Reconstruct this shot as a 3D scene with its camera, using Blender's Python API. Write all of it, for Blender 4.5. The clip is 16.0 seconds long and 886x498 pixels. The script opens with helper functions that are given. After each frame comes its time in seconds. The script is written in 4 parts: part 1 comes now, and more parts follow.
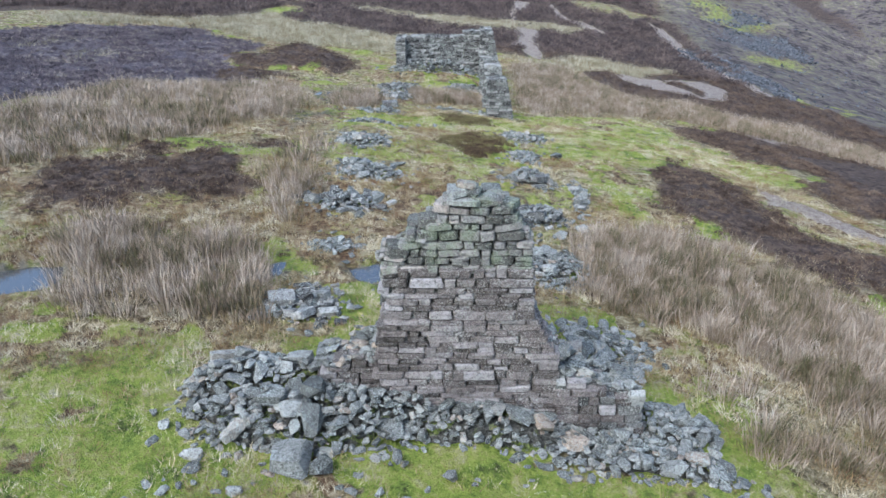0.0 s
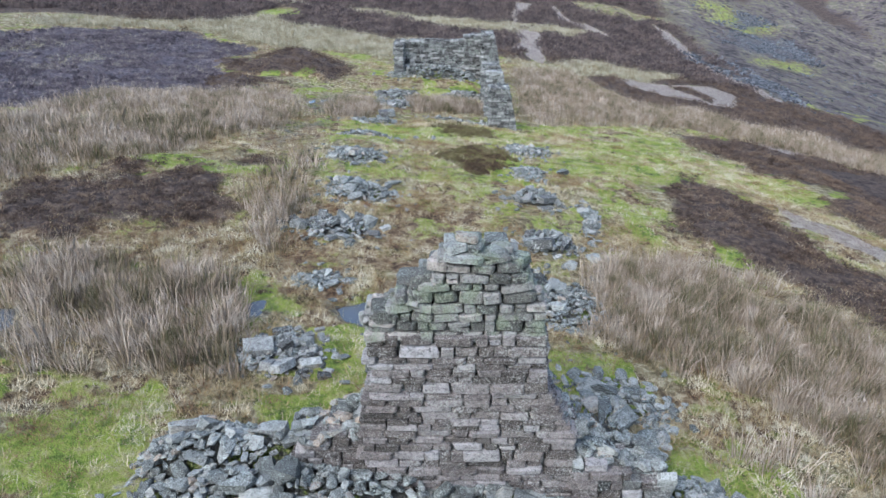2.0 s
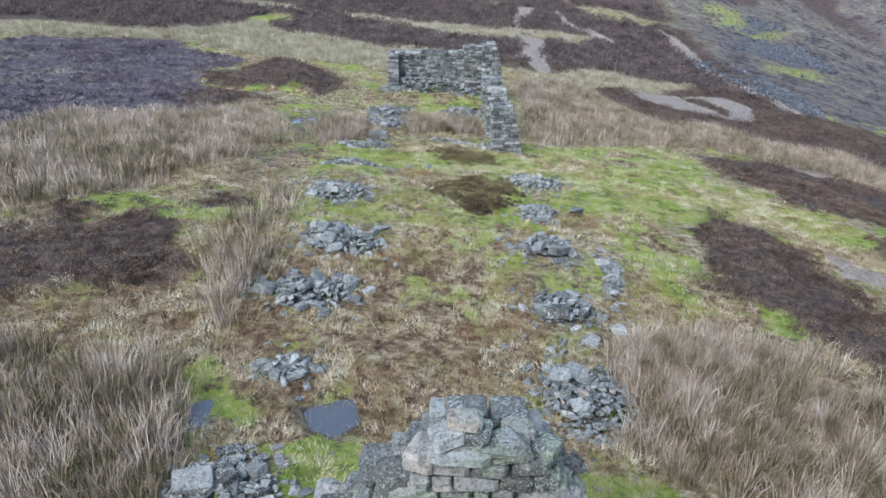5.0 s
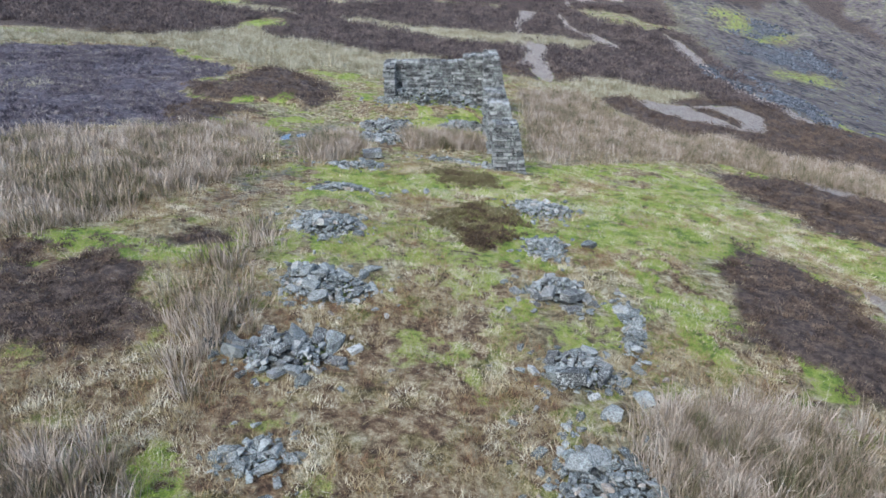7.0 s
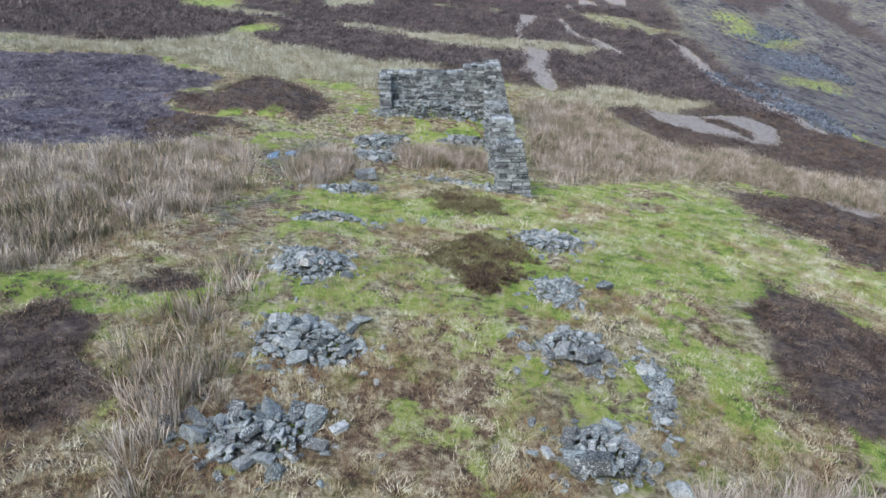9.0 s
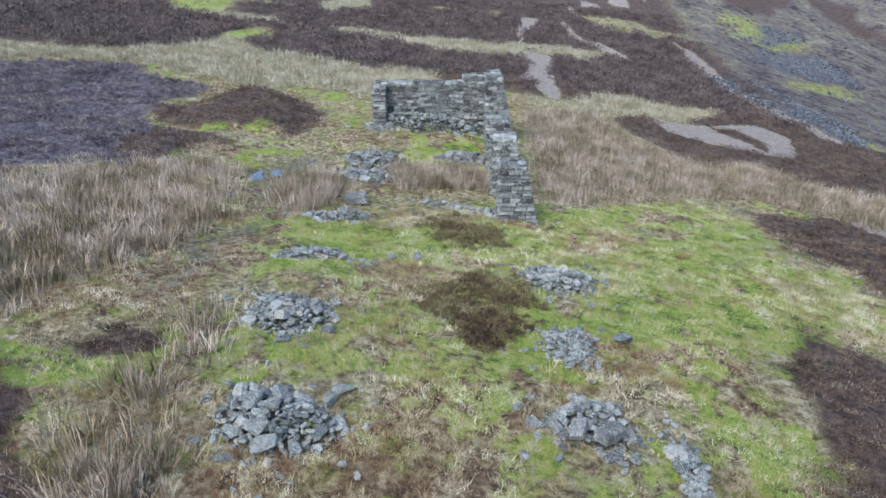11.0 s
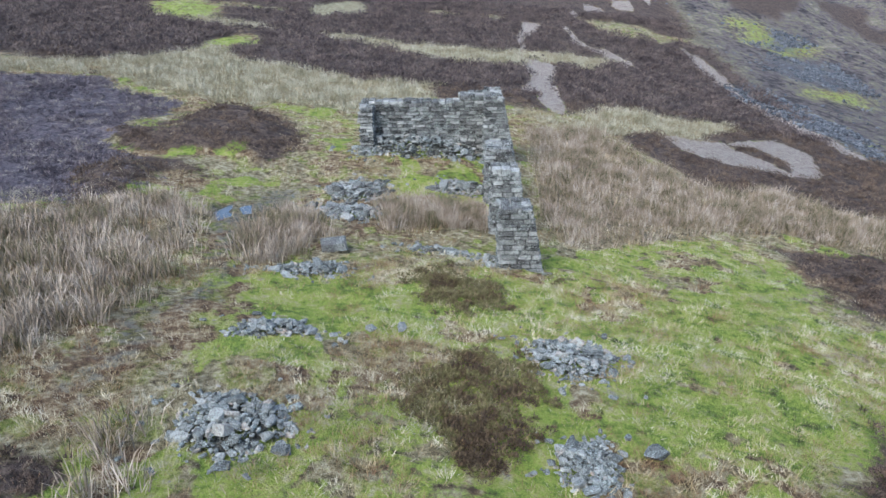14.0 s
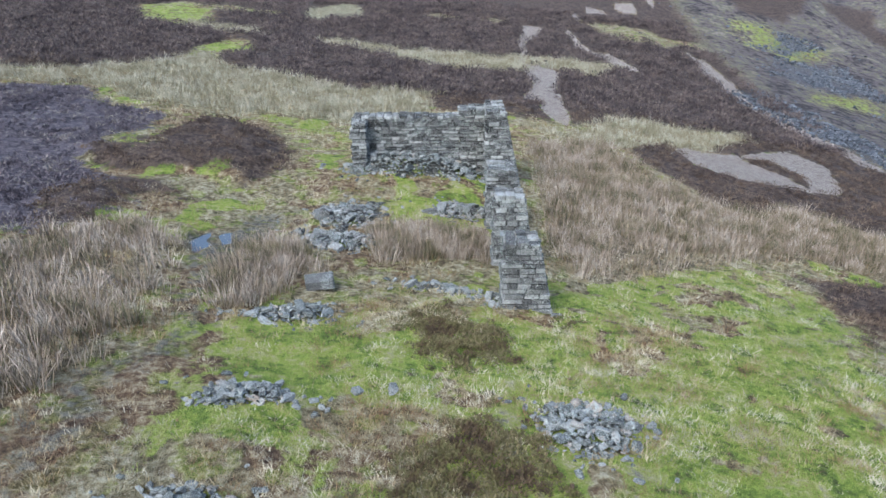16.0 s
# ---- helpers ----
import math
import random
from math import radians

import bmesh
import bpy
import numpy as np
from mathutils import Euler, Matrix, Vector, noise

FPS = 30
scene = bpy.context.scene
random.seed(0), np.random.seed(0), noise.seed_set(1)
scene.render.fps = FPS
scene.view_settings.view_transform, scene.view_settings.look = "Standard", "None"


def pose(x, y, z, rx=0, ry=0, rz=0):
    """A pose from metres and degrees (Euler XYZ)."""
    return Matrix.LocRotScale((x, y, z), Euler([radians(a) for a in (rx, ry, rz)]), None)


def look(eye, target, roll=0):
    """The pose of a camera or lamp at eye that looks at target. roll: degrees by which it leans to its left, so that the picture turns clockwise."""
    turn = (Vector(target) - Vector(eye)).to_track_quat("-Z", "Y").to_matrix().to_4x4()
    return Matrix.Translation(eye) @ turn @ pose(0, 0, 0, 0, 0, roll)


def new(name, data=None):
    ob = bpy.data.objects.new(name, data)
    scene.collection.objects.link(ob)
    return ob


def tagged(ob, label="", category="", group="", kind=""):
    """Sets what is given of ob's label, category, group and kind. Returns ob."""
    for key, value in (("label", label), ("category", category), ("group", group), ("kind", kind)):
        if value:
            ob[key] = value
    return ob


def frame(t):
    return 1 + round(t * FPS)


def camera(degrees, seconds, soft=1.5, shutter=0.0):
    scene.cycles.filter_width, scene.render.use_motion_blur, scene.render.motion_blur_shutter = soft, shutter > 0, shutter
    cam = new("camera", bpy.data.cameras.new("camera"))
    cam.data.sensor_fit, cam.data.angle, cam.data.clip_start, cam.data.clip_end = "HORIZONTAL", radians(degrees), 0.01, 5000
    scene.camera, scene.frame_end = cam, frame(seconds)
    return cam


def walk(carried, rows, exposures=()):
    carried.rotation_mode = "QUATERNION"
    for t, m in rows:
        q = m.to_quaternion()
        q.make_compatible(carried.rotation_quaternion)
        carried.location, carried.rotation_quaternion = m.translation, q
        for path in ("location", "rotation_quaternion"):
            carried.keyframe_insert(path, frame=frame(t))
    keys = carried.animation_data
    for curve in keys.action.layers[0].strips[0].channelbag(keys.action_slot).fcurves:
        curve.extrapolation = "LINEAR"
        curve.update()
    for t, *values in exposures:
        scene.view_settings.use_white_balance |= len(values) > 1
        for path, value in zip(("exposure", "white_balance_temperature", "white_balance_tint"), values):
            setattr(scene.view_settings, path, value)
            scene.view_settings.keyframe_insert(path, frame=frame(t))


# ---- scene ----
cam = camera(63.0, 16.0)
METRES, EYE, TILT, LEAN, TURN, AHEAD = 17.0, 7.6, -25.4, 0.0, 0.0, 1.055
ROWS = [
    (0.0, 0.0, 0.0, 0.0, 0.0, 0.0, 0.0),
    (0.5, 0.0001, 0.0197, 0.0096, 0.01, -0.01, -0.0),
    (1.0, 0.0006, 0.0422, 0.0204, 0.02, -0.01, -0.01),
    (1.5, 0.0016, 0.0669, 0.0327, 0.03, -0.01, -0.02),
    (2.0, 0.0032, 0.0938, 0.0455, 0.04, -0.02, -0.03),
    (2.5, 0.0047, 0.1214, 0.0586, 0.05, -0.01, -0.03),
    (3.0, 0.0062, 0.1489, 0.072, 0.06, -0.0, -0.04),
    (3.5, 0.0073, 0.178, 0.086, 0.07, 0.01, -0.04),
    (4.0, 0.0084, 0.2077, 0.1003, 0.07, 0.03, -0.05),
    (6.5, 0.0118, 0.3496, 0.172, 0.06, 0.13, -0.07),
    (7.0, 0.0121, 0.3782, 0.1869, 0.04, 0.15, -0.07),
    (7.5, 0.0123, 0.406, 0.201, 0.02, 0.19, -0.08),
    (8.0, 0.0123, 0.4336, 0.2152, -0.01, 0.21, -0.09),
    (8.5, 0.0119, 0.4612, 0.2296, -0.03, 0.23, -0.07),
    (9.0, 0.0119, 0.4895, 0.2437, -0.05, 0.25, -0.07),
    (11.5, 0.0195, 0.6354, 0.3178, -0.04, 0.25, -0.01),
    (12.0, 0.0216, 0.6653, 0.3329, -0.03, 0.26, 0.02),
    (12.5, 0.0243, 0.6948, 0.348, -0.04, 0.25, 0.03),
    (13.0, 0.0269, 0.724, 0.3629, -0.04, 0.24, 0.03),
    (13.5, 0.029, 0.7531, 0.3774, -0.04, 0.25, 0.04),
    (14.0, 0.0312, 0.7823, 0.3915, -0.05, 0.27, 0.05),
    (14.5, 0.0328, 0.8108, 0.4056, -0.07, 0.27, 0.05),
    (15.0, 0.0337, 0.8384, 0.4198, -0.08, 0.28, 0.05),
    (15.5, 0.034, 0.866, 0.4335, -0.09, 0.28, 0.04),
    (16.0, 0.0338, 0.8934, 0.4471, -0.1, 0.31, 0.06),
]
walk(cam, [(t, pose(0, 0, EYE, TILT, LEAN, TURN) @ pose(METRES * x, METRES * AHEAD * y, METRES * z, 90 + pitch, roll, yaw)) for t, x, y, z, yaw, pitch, roll in ROWS],
     [(0.0, 1.38, 5480, 4), (16.0, 1.38, 5480, 3)])

# ---- world and light: an overcast day on the moor ----
world = bpy.data.worlds.new("overcast_sky")
scene.world = world
world.use_nodes = True
wn, wl = world.node_tree.nodes, world.node_tree.links
sky = wn.new("ShaderNodeTexSky")
sky.sky_type, sky.sun_disc = "NISHITA", False
sky.sun_elevation, sky.sun_rotation = radians(48), radians(215)
sky.dust_density, sky.air_density, sky.ozone_density = 3.5, 1.0, 1.2
wl.new(sky.outputs["Color"], wn["Background"].inputs["Color"])
wn["Background"].inputs["Strength"].default_value = 0.15
sun_data = bpy.data.lights.new("sun", "SUN")
sun_data.energy, sun_data.angle, sun_data.color = 0.9, radians(28), (1.0, 0.975, 0.94)
sun = new("sun", sun_data)
sun.matrix_world = look((-30, -40, 60), (0, 0, 0))


# ---- numeric noise, and the lie of the land ----
def lattice(ix, iy, seed):
    n = (ix * 374761393 + iy * 668265263 + seed * 974711) & 0x7FFFFFFF
    n = ((n ^ (n >> 13)) * 1274126177) & 0x7FFFFFFF
    return ((n ^ (n >> 16)) & 0xFFFF) / 65535.0


def grain(x, y, size, seed):
    """Smooth value noise from 0 to 1 with cells of that size."""
    u, v = np.asarray(x) / size, np.asarray(y) / size
    ix, iy = np.floor(u).astype(np.int64), np.floor(v).astype(np.int64)
    fu, fv = u - ix, v - iy
    fu, fv = fu * fu * (3 - 2 * fu), fv * fv * (3 - 2 * fv)
    a, b = lattice(ix, iy, seed), lattice(ix + 1, iy, seed)
    c, d = lattice(ix, iy + 1, seed), lattice(ix + 1, iy + 1, seed)
    return (a * (1 - fu) + b * fu) * (1 - fv) + (c * (1 - fu) + d * fu) * fv


def layered(x, y, size, seed, octaves=4):
    total, weight = 0, 0
    for k in range(octaves):
        total = total + grain(x, y, size / 2 ** k, seed + 17 * k) / 2 ** k
        weight += 1 / 2 ** k
    return total / weight


def smooth(a, b, x):
    k = np.clip((np.asarray(x, float) - a) / (b - a), 0, 1)
    return k * k * (3 - 2 * k)


def lie(x, y):
    """The broad form of the spur: level under the ruin, falling beyond it and to the east, with a hill across the valley."""
    z = -0.12 - 1.75 * smooth(22, 42, y) - 0.95 * (1 - np.exp(-np.maximum(0, y - 42) / 25))
    z = z + 0.28 * np.exp(-((x - 0.3) / 4.5) ** 2 - ((y - 9.4) / 3.0) ** 2)
    z = z + 0.62 * np.exp(-((x - 0.1) / 4.4) ** 2 - ((y - 44.6) / 3.8) ** 2)
    xc = np.clip(x, -30, 60)
    z = z - 0.09 * xc - 0.0025 * np.maximum(xc, 0) ** 2
    u = 0.5 * (x - 30) + 0.87 * (y - 95)
    hill = 2.4 * np.logaddexp(0, u / 8)
    z = z + 45 * (1 - np.exp(-hill / 45))
    far = np.hypot(x, y - 30)
    return z + 70 * smooth(160, 900, far) + 60 * smooth(900, 2400, far)


def edge_distance(poly, x, y):
    """Signed distance to the outline of a polygon, positive inside."""
    best, inside = np.full(np.shape(x), 1e9), np.zeros(np.shape(x), bool)
    for (ax, ay), (bx, by) in zip(poly, poly[1:] + poly[:1]):
        ex, ey = bx - ax, by - ay
        k = np.clip(((x - ax) * ex + (y - ay) * ey) / (ex * ex + ey * ey + 1e-9), 0, 1)
        best = np.minimum(best, np.hypot(x - ax - k * ex, y - ay - k * ey))
        cross = (ay > y) != (by > y)
        inside ^= cross & (x < ex * (y - ay) / (ey if abs(ey) > 1e-9 else 1e-9) + ax)
    return np.where(inside, best, -best)


# outlines of the plant cover, in plan
HEATHER_RIGHT = [(7.4, 25.3), (9.1, 25.7), (10.6, 24.9), (11.1, 23.4), (10.8, 21.3), (11.4, 19.9), (12.2, 18.8), (13.8, 18.4), (12.6, 16.4), (10.4, 16.9), (9.3, 17.3), (8.4, 17.7), (8.2, 19.0), (7.5, 20.2), (7.5, 22.1)]
HEATHER_STRIP = [(12.6, 39.7), (16.4, 39.6), (18.9, 37.7), (20.8, 35.5), (27.5, 36.2), (16.2, 20.3), (13.9, 23.1), (13.5, 25.6), (12.3, 28.0), (11.5, 31.8)]
HEATHER_BEYOND = [(8.7, 55.8), (10.9, 45.5), (15.4, 45.7), (18.1, 43.9), (22.7, 44.5), (26.0, 40.6), (29.6, 36.8), (60.4, 77.6), (35.3, 56.1), (28.5, 58.7), (23.9, 60.5), (23.9, 74.9), (24.8, 92.6), (12.2, 74.4)]
RUSH_RIGHT_FAR = [(4.8, 51.2), (8.4, 52.6), (10.9, 45.1), (15.4, 45.7), (18.1, 43.9), (22.7, 44.5), (26.0, 40.6), (29.3, 37.7), (25.5, 32.7), (23.0, 35.6), (21.1, 36.0), (19.1, 38.2), (15.8, 39.6), (13.5, 40.8), (10.7, 39.9), (6.3, 36.9), (4.2, 36.3)]
STRAW_STRIP_FAR = [(4.2, 55.9), (7.0, 54.2), (11.2, 59.5), (18.5, 60.7), (18.3, 59.4), (14.8, 55.2), (11.5, 54.2), (8.4, 52.5), (6.8, 53.0)]
STRAW_BAND_LEFT = [(-29.4, 55.5), (-23.9, 58.4), (-20.0, 59.9), (-16.6, 64.2), (-15.0, 67.3), (-12.0, 62.7), (-9.3, 63.0), (-5.5, 60.4), (-2.2, 60.3), (0.2, 60.5), (-0.1, 56.1), (-3.9, 52.8), (-7.3, 52.7), (-9.3, 51.9), (-11.3, 52.4), (-13.0, 53.5), (-16.3, 54.9), (-19.8, 56.2), (-22.1, 55.1), (-27.4, 52.6)]
STRAW_LINE = [(-9.0, 77.2), (-3.0, 75.6), (3.6, 76.1), (7.9, 77.6), (15.8, 79.9), (12.3, 73.8), (8.4, 74.9), (5.4, 70.8), (1.3, 69.8), (-2.8, 72.2), (-7.8, 75.1)]
BURNT = [(-32.9, 44.2), (-28.3, 47.7), (-25.2, 52.8), (-20.1, 55.0), (-15.4, 52.8), (-11.9, 51.2), (-12.9, 43.5), (-9.2, 38.9), (-13.0, 34.4), (-14.5, 30.5), (-16.1, 26.0), (-18.4, 23.5)]
HEATHER_KNOLL = [(-13.7, 44.9), (-11.4, 45.5), (-11.1, 48.0), (-10.6, 50.3), (-8.6, 50.3), (-6.4, 46.9), (-6.0, 45.3), (-6.6, 42.3), (-8.9, 43.2), (-11.4, 42.9)]
HEATHER_KNOLL_SMALL = [(-11.9, 39.3), (-11.6, 41.4), (-10.9, 41.6), (-9.5, 40.0), (-9.5, 38.6), (-10.5, 36.9)]
HEATHER_LEFT = [(-8.9, 17.9), (-8.6, 20.0), (-8.1, 21.8), (-7.1, 23.4), (-6.3, 22.6), (-6.1, 21.0), (-5.2, 20.9), (-5.8, 19.7), (-7.4, 19.8), (-7.4, 18.2), (-8.7, 17.8)]
HEATHER_MID_FAR = [(-0.6, 30.6), (-0.3, 32.3), (1.0, 32.7), (1.9, 32.1), (1.8, 30.7), (0.8, 29.5), (-0.3, 29.4)]
HEATHER_MID = [(0.0, 27.4), (0.8, 28.3), (2.1, 28.0), (2.5, 26.6), (2.4, 25.4), (1.9, 24.2), (0.5, 24.1), (0.0, 25.2), (-0.1, 26.3)]
RUSH_LEFT = [(-8.8, 15.1), (-8.0, 16.1), (-6.5, 15.7), (-4.5, 15.1), (-4.0, 14.3), (-3.4, 12.4), (-3.8, 11.5), (-4.9, 11.8), (-6.3, 11.9), (-7.3, 12.3), (-8.2, 13.6)]
RUSH_RIGHT = [(3.9, 17.5), (5.5, 18.4), (6.9, 17.8), (8.9, 16.4), (9.6, 14.8), (10.1, 13.9), (10.8, 12.4), (9.2, 10.0), (8.1, 10.5), (7.2, 10.6), (6.5, 11.2), (5.8, 12.6), (5.0, 13.2), (3.5, 14.0), (3.3, 15.1)]
RUSH_LEFT_FAR = [(-16.8, 22.6), (-15.0, 24.1), (-14.7, 28.6), (-14.7, 33.4), (-11.9, 33.3), (-10.2, 35.9), (-8.5, 38.3), (-7.0, 36.0), (-6.1, 29.2), (-7.4, 25.4), (-8.6, 23.6), (-10.3, 21.7), (-11.8, 20.0), (-14.0, 18.2)]
RUSH_MID_LEFT = [(-5.4, 23.9), (-4.3, 25.2), (-3.6, 21.3), (-3.6, 18.9), (-4.1, 17.2), (-4.7, 19.1)]
RUSH_INSIDE = [(-1.7, 38.0), (-0.2, 38.6), (2.0, 38.8), (1.8, 37.2), (0.2, 36.3), (-1.4, 36.4)]
RUSH_CLUMP_LEFT = [(-5.3, 34.4), (-4.9, 36.3), (-3.6, 37.1), (-3.3, 34.8), (-3.9, 33.1), (-4.6, 32.1)]
GREEN_MEADOW = [(3.2, 34.6), (10.3, 39.7), (11.7, 36.8), (10.9, 28.7), (7.8, 23.0), (7.2, 20.6), (5.5, 20.8), (4.6, 22.5), (4.3, 27.0)]
GREEN_STRIP = [(11.9, 30.5), (13.7, 29.5), (15.1, 27.5), (13.9, 25.4), (11.9, 25.9), (10.7, 27.5)]
GREEN_CENTRE = [(-4.3, 29.4), (-1.8, 32.1), (2.0, 33.6), (6.7, 36.5), (11.4, 37.5), (11.6, 34.0), (8.8, 28.3), (5.5, 25.1), (2.2, 24.8), (0.3, 26.7), (-1.7, 25.7), (-3.6, 25.3)]
GREEN_FRONT = [(-10.1, 10.0), (-7.8, 10.8), (-6.2, 11.2), (-4.5, 10.5), (-2.5, 8.9), (2.0, 9.3), (3.3, 9.9), (4.3, 10.9), (5.0, 9.9), (3.8, 6.1), (-6.7, 5.4)]
GREEN_SPOT = [(-6.4, 23.3), (-5.5, 23.9), (-5.1, 22.7), (-5.8, 21.9)]
GREEN_SPOT_FAR = [(-16.3, 67.7), (-14.8, 75.2), (-13.2, 70.7), (-14.5, 65.4)]
GREEN_BEHIND = [(-10.7, 51.4), (-7.2, 52.4), (-3.3, 51.9), (-2.9, 45.9), (-4.0, 42.6), (-5.6, 44.3), (-6.8, 48.1)]
GREEN_INSIDE = [(-2.2, 45.0), (2.2, 45.0), (2.1, 42.0), (1.9, 39.2), (-0.5, 39.0), (-1.8, 40.5), (-2.4, 43.1)]
BARE_PATCH = [(13.0, 54.8), (16.4, 55.4), (17.1, 53.2), (18.4, 49.9), (15.2, 49.9), (12.9, 51.3)]
BARE_TONGUE = [(16.6, 54.9), (21.0, 59.2), (21.9, 56.0), (19.8, 50.2), (18.4, 50.3), (19.1, 53.5), (18.4, 54.7)]
BARE_SLIVER = [(16.7, 39.4), (18.2, 39.8), (19.3, 38.6), (18.5, 37.3), (16.9, 37.6)]
GREEN_TOP = [(-26.6, 84.4), (-23.7, 89.9), (-18.5, 82.6), (-20.2, 78.9), (-23.4, 78.8)]
STRAW_TOP = [(-12.8, 93.3), (-10.4, 98.9), (-7.6, 97.9), (-7.2, 90.4), (-10.8, 85.9)]
STRAW_EDGE = [(-20.4, 79.5), (-15.2, 78.9), (-13.4, 76.9), (-16.3, 76.3), (-20.2, 77.6)]
PATH_UPPER = [(15.6, 103.8), (20.7, 108.2), (26.7, 113.3), (26.7, 111.7), (20.7, 106.2), (15.6, 101.6)]
GREEN_AISLE = [(-3.4, 24.7), (-2.0, 25.3), (-1.2, 26.5), (1.6, 30.5), (2.0, 26.1), (1.7, 22.3), (2.9, 21.3), (5.2, 22.9), (6.1, 21.6), (4.6, 19.5), (3.4, 20.2), (1.6, 20.7), (0.4, 21.3), (-0.9, 22.1), (-2.3, 23.1)]
HEATHER_LEFT_WIDE = [(-10.8, 20.2), (-9.2, 21.2), (-8.4, 22.3), (-7.3, 23.2), (-6.2, 22.5), (-6.2, 21.1), (-6.7, 20.6), (-5.7, 20.2), (-6.2, 18.7), (-7.4, 17.9), (-8.9, 17.3)]
RUSH_RIGHT_LOW = [(5.0, 11.2), (6.0, 11.1), (7.2, 10.6), (7.7, 9.8), (7.6, 8.5), (4.6, 8.1), (4.8, 9.3)]
PATH_FAR = [(8.6, 93.5), (11.3, 95.6), (8.5, 86.1), (7.2, 74.8), (9.7, 74.2), (8.3, 66.3), (8.0, 59.8), (7.3, 56.1), (6.7, 58.4), (6.6, 62.0), (5.6, 62.8), (6.9, 67.3), (6.7, 75.6)]
PATH_BRANCH = [(13.4, 96.1), (13.8, 95.0), (13.7, 86.9), (16.2, 83.7), (17.3, 79.9), (16.4, 78.0), (14.8, 81.9), (12.8, 86.3)]
STREAM_BED = [(11.4, 24.9), (11.7, 24.0), (12.6, 22.7), (13.4, 21.3), (14.7, 19.8), (14.1, 18.9), (12.7, 20.7), (11.8, 21.8), (11.0, 22.3)]
FOOT_TRACK = [(25.0, 91.1), (26.5, 88.0), (25.4, 75.3), (26.1, 67.6), (27.3, 59.5), (26.0, 57.4), (24.3, 65.5), (23.7, 72.1), (24.2, 84.1)]
POND = [(-10.0, 13.6), (-8.9, 14.0), (-8.2, 14.0), (-8.0, 13.4), (-8.2, 12.8), (-9.4, 12.4)]
POOL_SMALL = [(-4.0, 14.8), (-3.6, 15.1), (-3.5, 14.4), (-3.8, 14.1)]
POOL_BEHIND = [(-2.3, 15.1), (-1.4, 15.2), (-1.2, 14.6), (-1.5, 14.0), (-2.0, 14.5)]
DITCH_A = [(-7.0, 37.2), (-6.4, 37.6), (-6.0, 36.5), (-6.3, 35.7)]
DITCH_B = [(-6.1, 37.5), (-5.7, 37.7), (-5.5, 36.9), (-5.7, 36.5)]
DITCH_C = [(-3.8, 37.9), (-3.4, 37.9), (-3.3, 37.0), (-3.6, 37.0)]
FLUSH = [(-3.7, 40.4), (-5.0, 36.3), (-5.1, 32.8), (-4.9, 30.4), (-5.1, 28.3), (-5.5, 26.4), (-5.6, 25.2), (-6.4, 25.4), (-6.6, 27.2), (-6.3, 29.6), (-6.4, 32.6), (-7.0, 36.8), (-5.6, 39.9)]
RUST_MOOR = [(-11.0, 21.5), (-6.4, 22.0), (-4.4, 19.8), (-2.4, 19.6), (-0.1, 20.9), (1.5, 19.4), (1.9, 17.0), (1.5, 14.2), (-0.5, 13.4), (-3.0, 15.3), (-6.0, 16.2), (-9.5, 16.8), (-12.5, 18.0)]
RUST_WEST = [(-6.6, 24.5), (-5.2, 25.6), (-4.2, 29.5), (-4.0, 33.0), (-4.9, 33.0), (-5.3, 29.5), (-6.6, 26.5)]
SLOPE_GREEN = [(36.4, 111.9), (42.6, 112.9), (43.3, 109.3), (46.2, 109.2), (46.7, 104.1), (42.0, 94.6), (38.9, 95.4), (37.5, 98.1), (35.9, 100.8), (34.3, 103.7)]
SLOPE_HEATHER = [(38.5, 120.7), (53.5, 128.1), (44.7, 112.6), (42.2, 113.9), (38.7, 114.3)]
SLOPE_BAND = [(55.1, 128.0), (60.4, 130.0), (60.8, 119.4), (61.7, 110.8), (60.1, 107.8), (57.6, 113.0), (55.6, 118.2)]
SCREE_HIGH = [(37.8, 103.0), (43.3, 109.3), (46.0, 107.9), (43.9, 103.1), (40.1, 101.3), (37.1, 100.5)]
YELLOW_SLOPE = [(35.2, 86.4), (40.0, 88.8), (44.5, 88.4), (44.1, 84.5), (35.7, 79.2), (33.3, 80.7)]
SCREE_LOW = [(36.3, 97.5), (40.7, 96.7), (46.1, 99.8), (47.2, 98.1), (43.3, 88.7), (39.4, 86.2), (36.7, 89.2), (34.7, 91.4)]
SCREE_TOE = [(23.7, 75.7), (28.4, 81.4), (29.7, 75.3), (30.6, 69.6), (31.6, 66.3), (27.8, 59.8), (26.3, 61.7), (25.3, 67.7)]


def patch(polys, x, y, feather=0.5, ragged=1.2):
    wx = x + ragged * (layered(x, y, 2.6, 5) - 0.5) * 1.6
    wy = y + ragged * (layered(x, y, 2.6, 9) - 0.5) * 1.6
    out = np.zeros(np.shape(x))
    for p in polys:
        out = np.maximum(out, smooth(-feather, feather, edge_distance(p, wx, wy)))
    return out


POOLS = [POND, POOL_SMALL, POOL_BEHIND, DITCH_A, DITCH_B, DITCH_C]


def middle(poly):
    return sum(p[0] for p in poly) / len(poly), sum(p[1] for p in poly) / len(poly)


LEVELS = []


